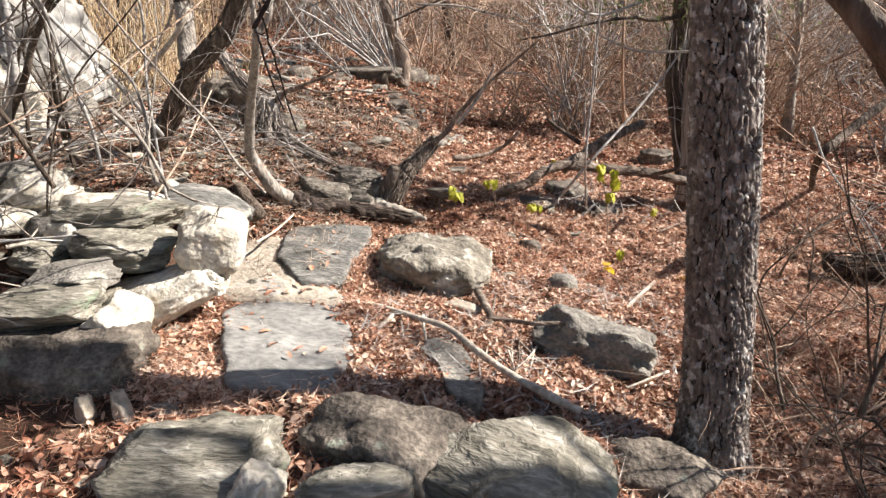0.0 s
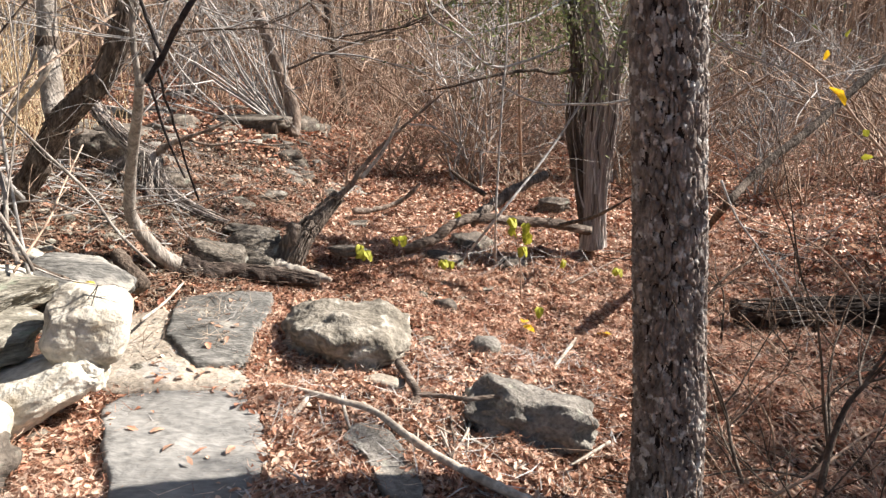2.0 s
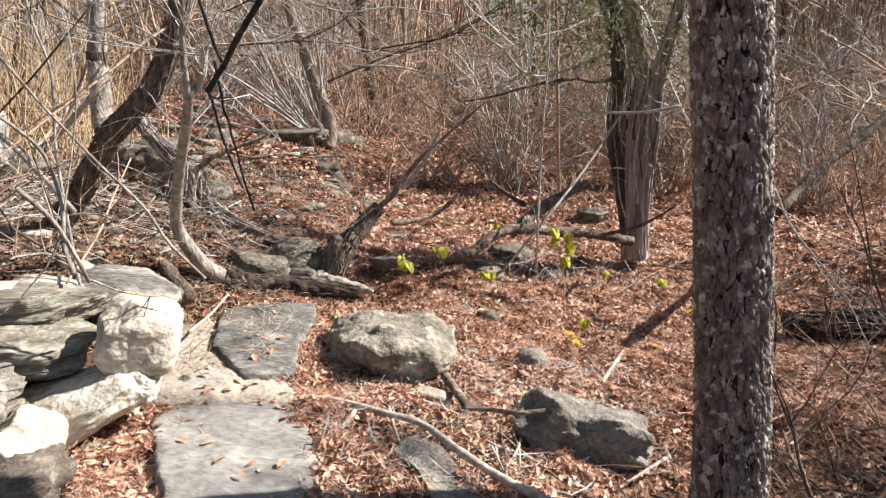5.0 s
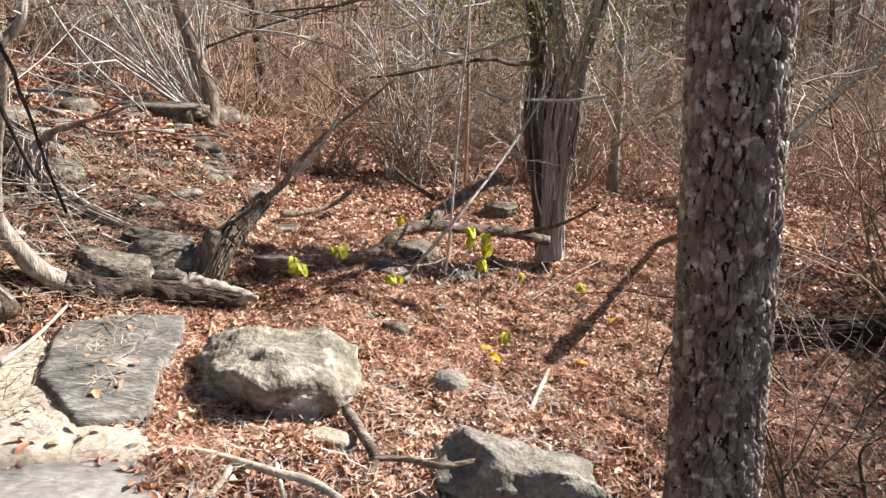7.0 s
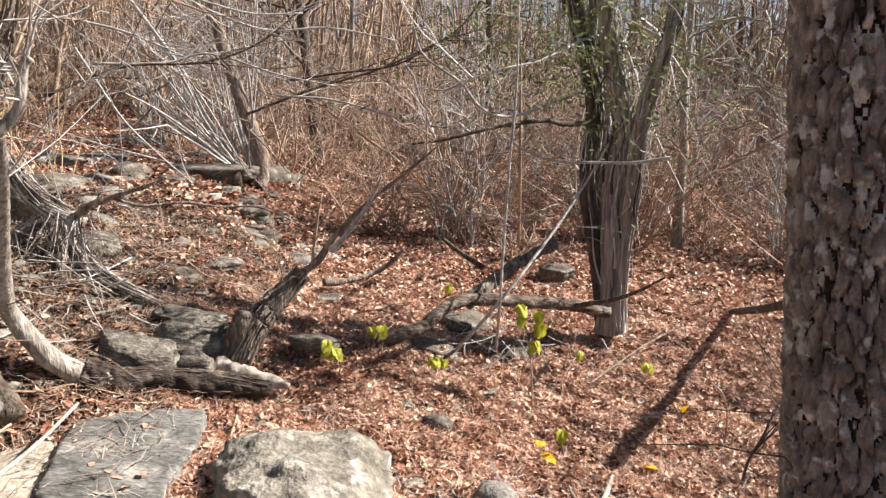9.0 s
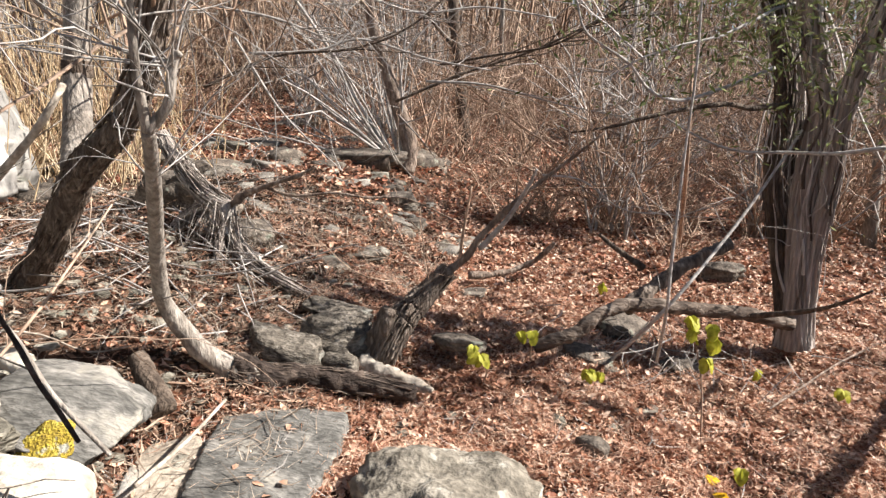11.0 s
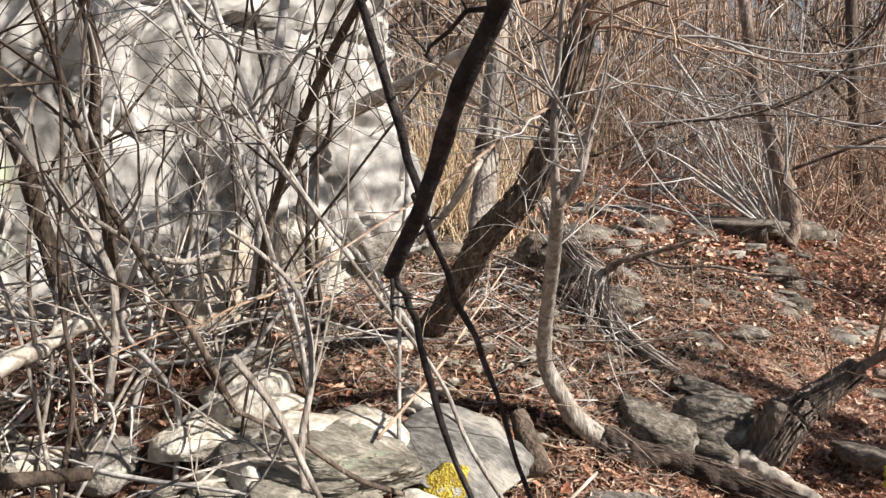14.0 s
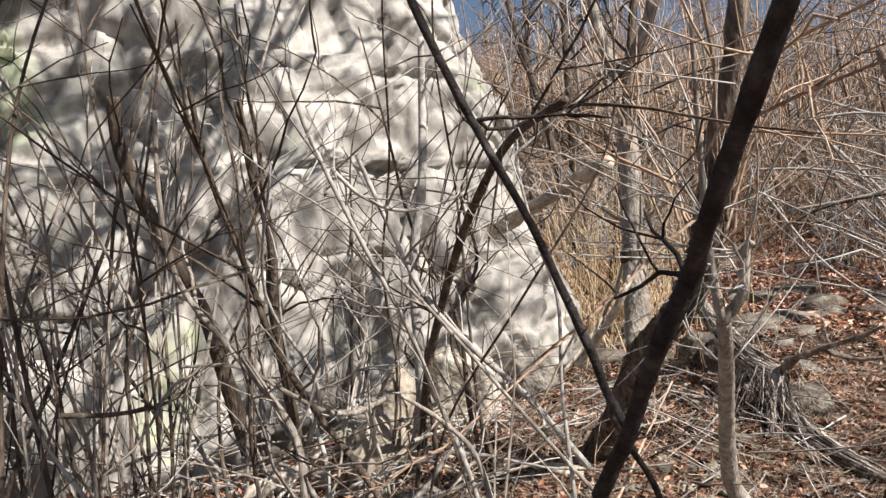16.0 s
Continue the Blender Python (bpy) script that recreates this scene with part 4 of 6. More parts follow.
# the trunk's very dark colour stands in for the stump's shadow on it
limb("trunk", [(-0.547, 4.440, 0.105), (-0.798, 4.380, 0.155), (-1.034, 4.290, 0.195), (-1.232, 4.190, 0.225), (-1.32, 4.143, 0.275)], 0.024, 0.072, M_ROTTEN_SHADED, log, "weathered lying trunk", sides=40, rough=0.42, seed=1, taper=0.34, per=14)
tagged(shag("bark", [(-0.547, 4.440, 0.105), (-0.798, 4.380, 0.155), (-1.034, 4.290, 0.195), (-1.232, 4.190, 0.225), (-1.361, 4.120, 0.305)], 0.024, 0.07, 36, 33, log, M_LOG, 0.004, taper=0.34), kind="stuff")
limb("stem", [(-1.2, 4.205, 0.212), (-1.31, 4.148, 0.268), (-1.395, 4.095, 0.35), (-1.448, 4.050, 0.445), (-1.483, 3.980, 0.574), (-1.463, 3.900, 0.693), (-1.328, 3.700, 0.983), (-1.190, 3.500, 1.205), (-1.123, 3.390, 1.330)], 0.069, 0.02, M_GREYBARK, log, "smooth grey upright stem", sides=24, per=16, rough=0.14, seed=2, taper=0.55)
limb("fork", [(-1.123, 3.390, 1.330), (-1.116, 3.360, 1.414), (-1.106, 3.330, 1.506), (-1.088, 3.300, 1.637), (-1.047, 3.250, 1.836), (-0.998, 3.200, 2.170)], 0.018, 0.006, M_GREYBARK, log, sides=10)
limb("fork", [(-1.123, 3.390, 1.330), (-1.083, 3.400, 1.375), (-1.052, 3.400, 1.424), (-1.035, 3.400, 1.526), (-1.012, 3.400, 1.553)], 0.02, 0.01, M_GREYBARK, log, sides=10)
twigs_on(log, [(-1.036, 3.400, 1.511), (-1.052, 3.400, 1.431), (-1.088, 3.300, 1.637), (-1.103, 3.330, 1.536), (-1.046, 3.400, 1.526), (-1.052, 3.250, 1.782), (-1.193, 3.500, 1.170)], 3, M_TWIGGREY, 18, 0.5, 1.0, 0.0045, 2, (0.3, -0.2, 0.5), 0.35)
limb("root", [(-0.869, 4.620, 0.154), (-0.712, 4.580, 0.135), (-0.577, 4.550, 0.109), (-0.489, 4.530, 0.093)], 0.05, 0.014, M_STICK, log, "pale root end", sides=18, rough=0.45, seed=9)

stump = thing("broken_stump", (-0.805, 4.700, 0.144), "dark broken stump with a long slanting dead branch", "stump")
limb("trunk", [(-0.835, 4.700, 0.080), (-0.811, 4.700, 0.219), (-0.782, 4.700, 0.327), (-0.748, 4.700, 0.424)], 0.085, 0.04, M_FURROW, stump, sides=30, rough=0.7, seed=11)
tagged(shag("bark", [(-0.850, 4.700, 0.063), (-0.731, 4.750, 0.315), (-0.654, 4.850, 0.411), (-0.499, 4.950, 0.584)], 0.09, 0.042, 110, 34, stump, M_FURROW, 0.008), kind="stuff")
limb("branch", [(-0.817, 4.720, 0.151), (-0.739, 4.780, 0.304), (-0.654, 4.850, 0.411), (-0.577, 4.900, 0.500), (-0.499, 4.950, 0.584)], 0.075, 0.04, M_FURROW, stump, "thick broken slanting branch", sides=26, rough=0.5, seed=12)
limb("branch", [(-0.539, 4.930, 0.544), (-0.412, 4.950, 0.660), (-0.342, 4.950, 0.768), (-0.232, 4.950, 0.897), (-0.097, 4.950, 1.026), (0.060, 4.950, 1.158), (0.237, 4.950, 1.313)], 0.022, 0.006, M_DEADWOOD, stump, "slanting dead branch", sides=12, rough=0.35, seed=13)
limb("branch", [(-0.340, 4.950, 0.709), (-0.198, 4.900, 0.886), (-0.105, 4.850, 1.051), (-0.066, 4.800, 1.138)], 0.016, 0.006, M_TWIGGREY, stump)
limb("branch", [(-0.449, 4.950, 0.612), (-0.426, 4.950, 0.822), (-0.395, 4.950, 1.026)], 0.01, 0.005, M_TWIG, stump)
twigs_on(stump, [(-0.592, 4.900, 0.523), (-0.654, 4.900, 0.609), (-0.760, 4.850, 0.524), (-0.260, 4.950, 0.875), (-0.124, 4.950, 1.010), (0.033, 4.950, 1.157), (0.163, 4.950, 1.243)], 2, M_TWIG, 19, 0.25, 0.6, 0.005, 2, (0, 0, 0.7), 0.4)
pole("dead_branch", [(-0.596, 6.300, 0.214), (-0.402, 6.400, 0.216), (-0.205, 6.500, 0.271), (-0.077, 6.500, 0.365), (0.000, 6.500, 0.455)], 0.026, 0.014, M_DEADWOOD, "dark crooked dead branch on the leaves", "branch", rough=0.55, seed=5)

# ---- leaning trunk with the grey stem ----
lean = thing("leaning_tree", (-2.341, 4.150, 0.505), "leaning rough barked trunk forking above the rubble", "tree")
limb("trunk", [(-2.476, 4.200, 0.410), (-2.289, 4.120, 0.584), (-2.090, 4.050, 0.781), (-1.919, 3.970, 0.973), (-1.782, 3.900, 1.124), (-1.647, 3.850, 1.230), (-1.506, 3.800, 1.339), (-1.379, 3.750, 1.506), (-1.289, 3.700, 1.686), (-1.198, 3.650, 1.932), (-1.071, 3.600, 2.240), (-0.985, 3.550, 2.590)], 0.066, 0.028, M_FURROW, lean, sides=34, rough=0.34, seed=21, flare=0.3, per=10)
limb("stem", [(-1.826, 3.950, 1.139), (-1.884, 4.020, 1.200), (-1.925, 4.100, 1.356), (-1.950, 4.150, 1.539), (-1.932, 4.150, 1.741), (-1.912, 4.150, 1.936), (-1.908, 4.150, 2.126)], 0.062, 0.045, M_GREYBARK, lean, "straight smooth grey stem", sides=18, rough=0.07, seed=22)
tagged(shag("bark", [(-2.476, 4.200, 0.410), (-2.289, 4.120, 0.584), (-2.090, 4.050, 0.781), (-1.919, 3.970, 0.973), (-1.782, 3.900, 1.124), (-1.647, 3.850, 1.230), (-1.506, 3.800, 1.339), (-1.379, 3.750, 1.506), (-1.289, 3.700, 1.686), (-1.198, 3.650, 1.932)], 0.066, 0.045, 150, 91, lean, M_FURROW, 0.006), kind="stuff")
limb("knot", [(-1.951, 4.150, 1.505), (-1.948, 4.150, 1.535), (-1.947, 4.150, 1.567)], 0.062, 0.06, M_DARKBARK, lean, "dark ring of scarred bark", sides=16, rough=0.25)
limb("fork", [(-1.914, 4.150, 2.354), (-1.966, 4.150, 2.504), (-2.008, 4.150, 2.708), (-2.018, 4.150, 3.094)], 0.035, 0.02, M_GREYBARK, lean)
limb("fork", [(-1.914, 4.150, 2.354), (-1.807, 4.150, 2.451), (-1.713, 4.150, 2.596), (-1.612, 4.150, 2.903)], 0.035, 0.02, M_GREYBARK, lean)
twigs_on(lean, [(-1.379, 3.750, 1.506), (-1.289, 3.700, 1.686), (-1.466, 3.800, 1.409), (-1.210, 3.650, 1.899), (-1.936, 4.150, 1.675), (-1.917, 4.150, 1.936)], 3, M_TWIG, 28, 0.6, 1.4, 0.009, 2, (0.2, -0.1, 0.45))
pole("hanging_branch", [(-1.974, 3.700, 1.114), (-1.813, 3.700, 1.263), (-1.707, 3.700, 1.384), (-1.691, 3.750, 1.463)], 0.016, 0.012, M_STICK, "pale bare branch hanging by the leaning tree", "branch")

# ---- uprooted, shredded stub ----
stub = thing("shredded_stub", (-2.018, 5.500, 0.635), "grey shredded stub of a torn root with loose fibres", "stump")
for k, (s, a, b) in enumerate((([(-2.443, 5.450, 1.211), (-2.295, 5.400, 1.027), (-2.102, 5.330, 0.869), (-1.923, 5.280, 0.775)], 0.035, 0.05), ([(-1.937, 5.280, 0.788), (-1.851, 5.220, 0.607), (-1.664, 5.160, 0.462), (-1.334, 5.100, 0.336)], 0.05, 0.02),
                               ([(-1.995, 5.300, 0.809), (-2.136, 5.280, 0.753), (-2.256, 5.250, 0.647), (-2.224, 5.100, 0.522)], 0.04, 0.015), ([(-1.925, 5.270, 0.766), (-1.895, 5.150, 0.635), (-1.872, 5.020, 0.497)], 0.024, 0.008))):
    limb("root", s, a, b, M_FIBRE, stub, sides=16, rough=0.5, seed=30 + k)
    tagged(shag("fibre", s, a * 1.1, b * 1.4, 90, 70 + k, stub, M_FIBRE, 0.006), kind="stuff")
limb("branch", [(-1.938, 5.280, 0.774), (-1.811, 5.270, 0.867), (-1.665, 5.270, 0.931), (-1.479, 5.250, 0.994), (-1.340, 5.250, 1.058)], 0.026, 0.007, M_DEADWOOD, stub, "crooked torn branch", sides=14, rough=0.6, seed=36)
limb("branch", [(-1.666, 5.270, 0.924), (-1.490, 5.270, 0.883), (-1.258, 5.300, 0.907), (-1.069, 5.350, 0.883), (-0.843, 5.400, 0.881), (-0.581, 5.450, 0.768)], 0.011, 0.004, M_DEADWOOD, stub, "thin crooked branch", sides=8, rough=0.5, seed=37)
acc, rng = Acc(), random.Random(39)
apex = Vector((-1.918, 5.270, 0.766)) - Vector(stub.location)
for k in range(90):
    q = apex + Vector((rng.gauss(-0.03, 0.09), rng.gauss(-0.03, 0.05), rng.gauss(0, 0.04)))
    twig_into(acc, rng, q, (rng.gauss(0.15, 0.45), rng.gauss(-0.35, 0.3), -1), rng.uniform(0.2, 0.5), rng.uniform(0.002, 0.006), 0, 0.22, 3, 0.05, 5)
tagged(part("fibre", acc.mesh("fibre"), M_FIBRE, stub, "hanging torn root fibres"), kind="stuff")
for k, (at, size) in enumerate((((-2.435, 5.750, 0.449), (0.4, 0.3, 0.3)), ((-1.912, 5.500, 0.364), (0.3, 0.24, 0.2)), ((-2.654, 5.800, 0.547), (0.36, 0.3, 0.3)))):
    rock("stone", (at[0], at[1], hz(at[0], at[1]) + 0.3 * size[2]), size, 140 + k, M_DARKROCK, "dark stone sheltered under a torn stub", 5 * k, 8, 30 * k, 0.7, 0.2, group="slope stones", sub=4)
acc, rng = Acc(), random.Random(38)
for k in range(130):
    p = Vector((-2.35 + rng.gauss(0, 0.4), 4.9 + rng.gauss(0, 0.45), 0))
    p.z = hz(p.x, p.y) + rng.uniform(0.02, 0.12)
    twig_into(acc, rng, p - Vector(stub.location), (rng.gauss(0.6, 0.7), rng.gauss(-0.6, 0.5), rng.gauss(-0.1, 0.25)), rng.uniform(0.25, 0.8), 0.006, 0, 0.15, 3, 0, 4)
tagged(part("splinter", acc.mesh("splinter"), M_TWIGGREY, stub, "scattered grey splinters"), kind="stuff")

# ---- logs and limbs on the open side ----
rl = thing("fallen_log", (2.653, 4.657, -0.113), "dark rotting log lying on the leaves", "log")
limb("trunk", [(2.129, 4.450, -0.055), (2.421, 4.500, -0.056), (2.809, 4.550, -0.054), (3.348, 4.600, -0.039), (4.009, 4.700, -0.029)], 0.075, 0.09, M_ROTTEN_SHADED, rl, sides=30, rough=0.5, seed=41, per=12)
tagged(shag("bark", [(2.129, 4.450, -0.05), (2.421, 4.500, -0.05), (2.809, 4.550, -0.048), (3.348, 4.600, -0.033)], 0.078, 0.092, 90, 42, rl, M_ROTTEN_SHADED, 0.009), kind="stuff")
pole("leaning_tree", [(2.769, 6.849, -0.066), (1.978, 4.500, 0.611), (2.156, 4.600, 0.779), (2.374, 4.700, 0.952), (2.616, 4.800, 1.112), (3.041, 5.000, 1.443), (3.604, 5.200, 1.938)], 0.024, 0.028, M_DARKBARK, "dark leaning dead trunk", "tree", sides=16, rough=0.2, seed=42)
pole("overhanging_limb", [(0.633, 0.714, 1.407), (0.666, 0.707, 1.384), (0.690, 0.699, 1.359), (0.711, 0.692, 1.334), (0.745, 0.697, 1.292), (0.802, 0.695, 1.226)], 0.01, 0.017, M_DARKBARK, "thick dark limb hanging over the path", "branch", sides=16, rough=0.12, seed=43)

# ---- sticks on the leaves ----
pole("fallen_stick", [(-0.596, 3.064, 0.033), (-0.394, 3.008, 0.039), (-0.176, 2.886, 0.049), (-0.027, 2.823, 0.040), (0.121, 2.665, 0.021), (0.254, 2.533, 0.008), (0.416, 2.428, -0.017), (0.570, 2.373, -0.056)], 0.012, 0.018, M_STICK, "long bent grey stick lying across the leaves", "stick", "sticks", rough=0.25)
pole("fallen_stick", [(-0.177, 2.966, 0.027), (-0.134, 2.796, 0.038), (-0.103, 2.701, 0.024)], 0.009, 0.006, M_STICK, "short pale stick on the leaves", "stick", "sticks")
pole("fallen_stick", [(-0.313, 2.974, 0.027), (-0.348, 2.805, 0.026), (-0.419, 2.677, 0.018)], 0.013, 0.007, M_STICK, "pale forked stick on the leaves", "stick", "sticks")
pole("fallen_stick", [(1.032, 4.040, -0.101), (0.880, 3.706, -0.103), (0.753, 3.394, -0.106)], 0.012, 0.009, M_STICK, "bleached straight stick on the leaves", "stick", "sticks")
pole("fallen_stick", [(0.037, 3.354, 0.022), (0.103, 3.161, 0.025), (0.149, 3.014, 0.015), (0.108, 2.882, 0.002)], 0.022, 0.016, M_LOG, "short dark crooked stick on the leaves", "stick", "sticks", rough=0.2)
pole("fallen_stick", [(0.137, 2.999, 0.030), (0.248, 2.990, 0.030), (0.365, 2.884, 0.069), (0.484, 2.910, 0.070), (0.602, 2.903, 0.060), (0.674, 2.900, 0.031)], 0.012, 0.008, M_LOG, "thin stick lying over the dark rock", "stick", "sticks")
pole("fallen_stick", [(0.960, 2.869, -0.103), (0.842, 2.748, -0.099), (0.765, 2.688, -0.108)], 0.007, 0.005, M_STICK, "thin pale stick on the leaves", "stick", "sticks")
pole("fallen_stick", [(2.169, 6.304, -0.055), (1.714, 5.769, -0.050), (1.406, 5.362, -0.053), (1.162, 5.069, -0.078)], 0.007, 0.006, M_DEADWOOD, "grey stick on the leaves", "stick", "sticks")
pole("fallen_stick", [(-1.139, 3.234, 0.254), (-1.164, 3.551, 0.234), (-1.200, 3.892, 0.235)], 0.008, 0.006, M_STICK, "thin stick beside the slab", "stick", "sticks")
pole("wood_chunk", [(-1.508, 3.782, 0.449), (-1.432, 3.740, 0.382), (-1.337, 3.687, 0.279)], 0.035, 0.05, M_DARKBARK, "upright dark chunk of broken wood", "wood", rough=0.3)
rng = random.Random(77)
for k in range(90):
    x, y = rng.uniform(-2.6, 3.0), rng.uniform(2.2, 7.5)
    if -1.3 < x < -0.3 and y < 4.2:
        continue
    a, L = rng.uniform(0, 6.283), rng.uniform(0.12, 0.6)
    pts = []
    for i in range(4):
        px_, py_ = x + math.cos(a) * L * i / 3 + rng.gauss(0, 0.015), y + math.sin(a) * L * i / 3 + rng.gauss(0, 0.015)
        pts.append((px_, py_, hz(px_, py_) + 0.025 + 0.01 * rng.random()))
    pole("twig", pts, rng.uniform(0.003, 0.007), 0.003, M_STICK if rng.random() < 0.5 else M_TWIG, "thin dry twig lying on the leaves", "twig", "fallen twigs", sides=5, rough=0.0, per=3)


# ---- yellow-green seedlings ----
def leaf_mesh(L, W, rng, hang=0.35, round_=0.8):
    V, F = [], []
    for i in range(6):
        u = i / 5
        w = W * math.sin(math.pi * min(1, u * 0.9 + 0.08)) ** round_ * (1 + 0.15 * math.sin(u * 19))
        droop = -hang * L * u * u
        V += [(L * u, -w / 2, droop + 0.12 * w), (L * u, 0, droop), (L * u, w / 2, droop + 0.12 * w)]
    for i in range(5):
        for k in range(2):
            a = i * 3 + k
            F.append((a, a + 1, a + 4, a + 3))
    return mesh_from("leaf", V, F)


def seedling(foot, tops, sizes, seed, label, mat=M_GREEN):
    rng = random.Random(seed)
    t = thing("seedling", foot, label, "seedling", "seedlings")
    far = max(tops, key=lambda p: p[2])
    f = Vector(foot)
    mid = f.lerp(Vector(far), 0.5) + Vector((rng.gauss(0, 0.02), 0, 0))
    st = limb("stem", [f, mid, far], 0.005, 0.003, M_TWIG, t, sides=5, rough=0.0, per=5)
    for p, s in zip(tops, sizes):
        for k in range(3):
            o = part("leaf", leaf_mesh(s * (0.66 if k else 0.55), s * 0.6, rng, 0.8, 0.5), mat, st)
            o.matrix_basis = Matrix.Translation(Vector(p) - f) @ Euler((rng.gauss(0, 0.3), rng.gauss(0.5, 0.3), rng.uniform(3.6, 5.8))).to_matrix().to_4x4()


seedling((0.781, 4.744, -0.115), [(0.691, 4.830, 0.471), (0.718, 4.800, 0.413), (0.796, 4.830, 0.439), (0.811, 4.830, 0.370), (0.777, 4.800, 0.278)], (0.1, 0.09, 0.1, 0.1, 0.09), 1, "seedling with drooping yellow green leaves on a thin stem")
seedling((-0.292, 4.782, 0.012), [(-0.305, 4.570, 0.323), (-0.271, 4.570, 0.281)], (0.08, 0.09), 2, "small seedling with two yellow green leaves")
seedling((-0.072, 5.198, 0.026), [(-0.111, 4.850, 0.316), (-0.049, 4.850, 0.325)], (0.08, 0.09), 3, "small seedling with pale yellow leaves")
seedling((0.280, 5.091, -0.026), [(0.232, 4.750, 0.185), (0.291, 4.750, 0.177)], (0.08, 0.06), 4, "low seedling with yellow green leaves")
seedling((1.206, 5.477, -0.090), [(1.153, 5.300, 0.061)], (0.08,), 5, "low seedling with a pale leaf")
seedling((1.642, 5.424, -0.104), [(1.547, 5.200, 0.026)], (0.08,), 6, "low seedling with a yellow green leaf")
seedling((0.871, 4.307, -0.133), [(0.827, 4.200, 0.050)], (0.08,), 7, "low seedling with a pale yellow leaf")
seedling((0.385, 6.723, 0.038), [(0.350, 6.300, 0.221)], (0.09,), 8, "low seedling with a yellow green leaf")
for at, seed in (((0.75, 4.3, -0.104), 1), ((1.247, 4.081, -0.118), 2), ((1.641, 4.805, -0.114), 3), ((0.735, 4.199, -0.104), 4)):
    rng = random.Random(seed)
    o = part("fallen_leaf", leaf_mesh(0.09, 0.055, rng), M_YELLOW)
    o.matrix_basis = pose(at[0], at[1], hz(at[0], at[1]) + 0.065, 8, -12, 77 * seed)
    tagged(o, "bright yellow fallen leaf lying on brown litter", "leaf", "yellow leaves")
gold = thing("leafy_twig", (1.331, 2.562, 1.462), "thin twig with golden autumn leaves", "branch")
limb("stem", [(1.768, 2.526, 1.081), (1.598, 2.530, 1.240), (1.463, 2.519, 1.378), (1.360, 2.548, 1.462), (1.280, 2.582, 1.514)], 0.006, 0.003, M_TWIG, gold, sides=5, rough=0)
for k, p in enumerate([(1.450, 2.503, 1.369), (1.432, 2.509, 1.482), (1.546, 2.445, 1.244), (1.548, 2.437, 1.158), (1.472, 2.485, 1.520)]):
    o = part("leaf", leaf_mesh(0.03 if k else 0.075, 0.02 if k else 0.06, random.Random(k)), M_YELLOW if k in (0, 1) else M_GREEN, gold)
    o.matrix_basis = Matrix.Translation(Vector(p) - gold.location) @ Euler((0.6 * k, 0.4 + k, k)).to_matrix().to_4x4()

# ---- near dark branch hanging before the ledge ----
near = thing("dark_branch", (-0.459, 2.018, 1.422), "dark rough branch hanging close over the rubble", "branch")
limb("branch", [(0.1, 1.86, 2.5), (0.02, 1.83, 2.15), (-0.1, 1.83, 1.86), (-0.2, 1.87, 1.69), (-0.32, 1.935, 1.55), (-0.425, 1.985, 1.42), (-0.479, 2.007, 1.351)], 0.0078, 0.0065, M_BLACK, near, sides=14, rough=0.35, seed=51, crook=0.003)
limb("branch", [(-0.62, 1.85, 2.15), (-0.53, 1.9, 1.8), (-0.48, 1.95, 1.62), (-0.464, 1.982, 1.525), (-0.452, 1.993, 1.471), (-0.435, 2.0, 1.42)], 0.0038, 0.0036, M_BLACK, near, sides=10, rough=0.3, seed=52, crook=0.0009)
limb("branch", [(-0.460, 2.016, 1.423), (-0.468, 2.051, 1.382), (-0.478, 2.100, 1.312), (-0.478, 2.149, 1.241), (-0.476, 2.194, 1.149), (-0.463, 2.250, 1.015)], 0.0036, 0.003, M_BLACK, near, sides=10, rough=0.3, seed=54, crook=0.0009)
limb("branch", [(-0.474, 2.006, 1.351), (-0.475, 2.028, 1.319), (-0.469, 2.045, 1.258), (-0.453, 2.057, 1.187), (-0.434, 2.085, 1.105)], 0.004, 0.0032, M_BLACK, near, sides=10, rough=0.3, seed=53, crook=0.0009)
twigs_on(near, [(-0.1, 1.83, 1.86), (-0.32, 1.935, 1.55), (-0.479, 2.007, 1.351), (-0.5, 1.93, 1.7)], 2, M_BLACK, 57, 0.08, 0.22, 0.0022, 1, (-0.3, 0.2, 0.2), 0.5, 0.0, "twig", 5, 2)

# ---- thicket of bare stems before the ledge ----
def stem_thing(pts, r0, r1, mat, label, seed, twigs=6, group="thicket stems"):
    t = thing("thicket_stem", pts[0], label, "shrub", group)
    st = limb("stem", pts, r0, r1, mat, t, sides=8, rough=0.12, seed=seed, per=6)
    if twigs:
        rng = random.Random(seed)
        path = smooth_path(pts, 6)
        for k in range(twigs):
            a = Acc()
            i = rng.randint(2, len(path) - 1)
            d = (path[i] - path[i - 1]).normalized()
            twig_into(a, rng, path[i] - Vector(pts[0]), d + Vector((rng.gauss(0, 0.7), rng.gauss(0, 0.7), rng.gauss(0.1, 0.5))), rng.uniform(0.3, 0.9), min(r0, 0.012) * 0.5, 1, 0.35, 3, 0, 6, 2)
            part("twig", a.mesh("twig"), mat, st)


stem_thing([(-2.891, 3.479, 0.618), (-2.316, 3.150, 1.071), (-2.162, 3.100, 1.291), (-1.828, 3.000, 1.635), (-1.552, 2.900, 1.813), (-1.308, 2.800, 1.899), (-1.038, 2.700, 1.918)], 0.02, 0.01, M_DARKBARK, "dark leaning thicket stem before the ledge", 101)
stem_thing([(-2.838, 3.391, 0.618), (-2.414, 3.200, 1.054), (-2.367, 3.200, 1.600), (-2.309, 3.250, 1.940), (-2.308, 3.300, 2.307), (-2.269, 3.300, 2.563)], 0.028, 0.014, M_TWIGGREY, "grey upright thicket stem before the ledge", 102)
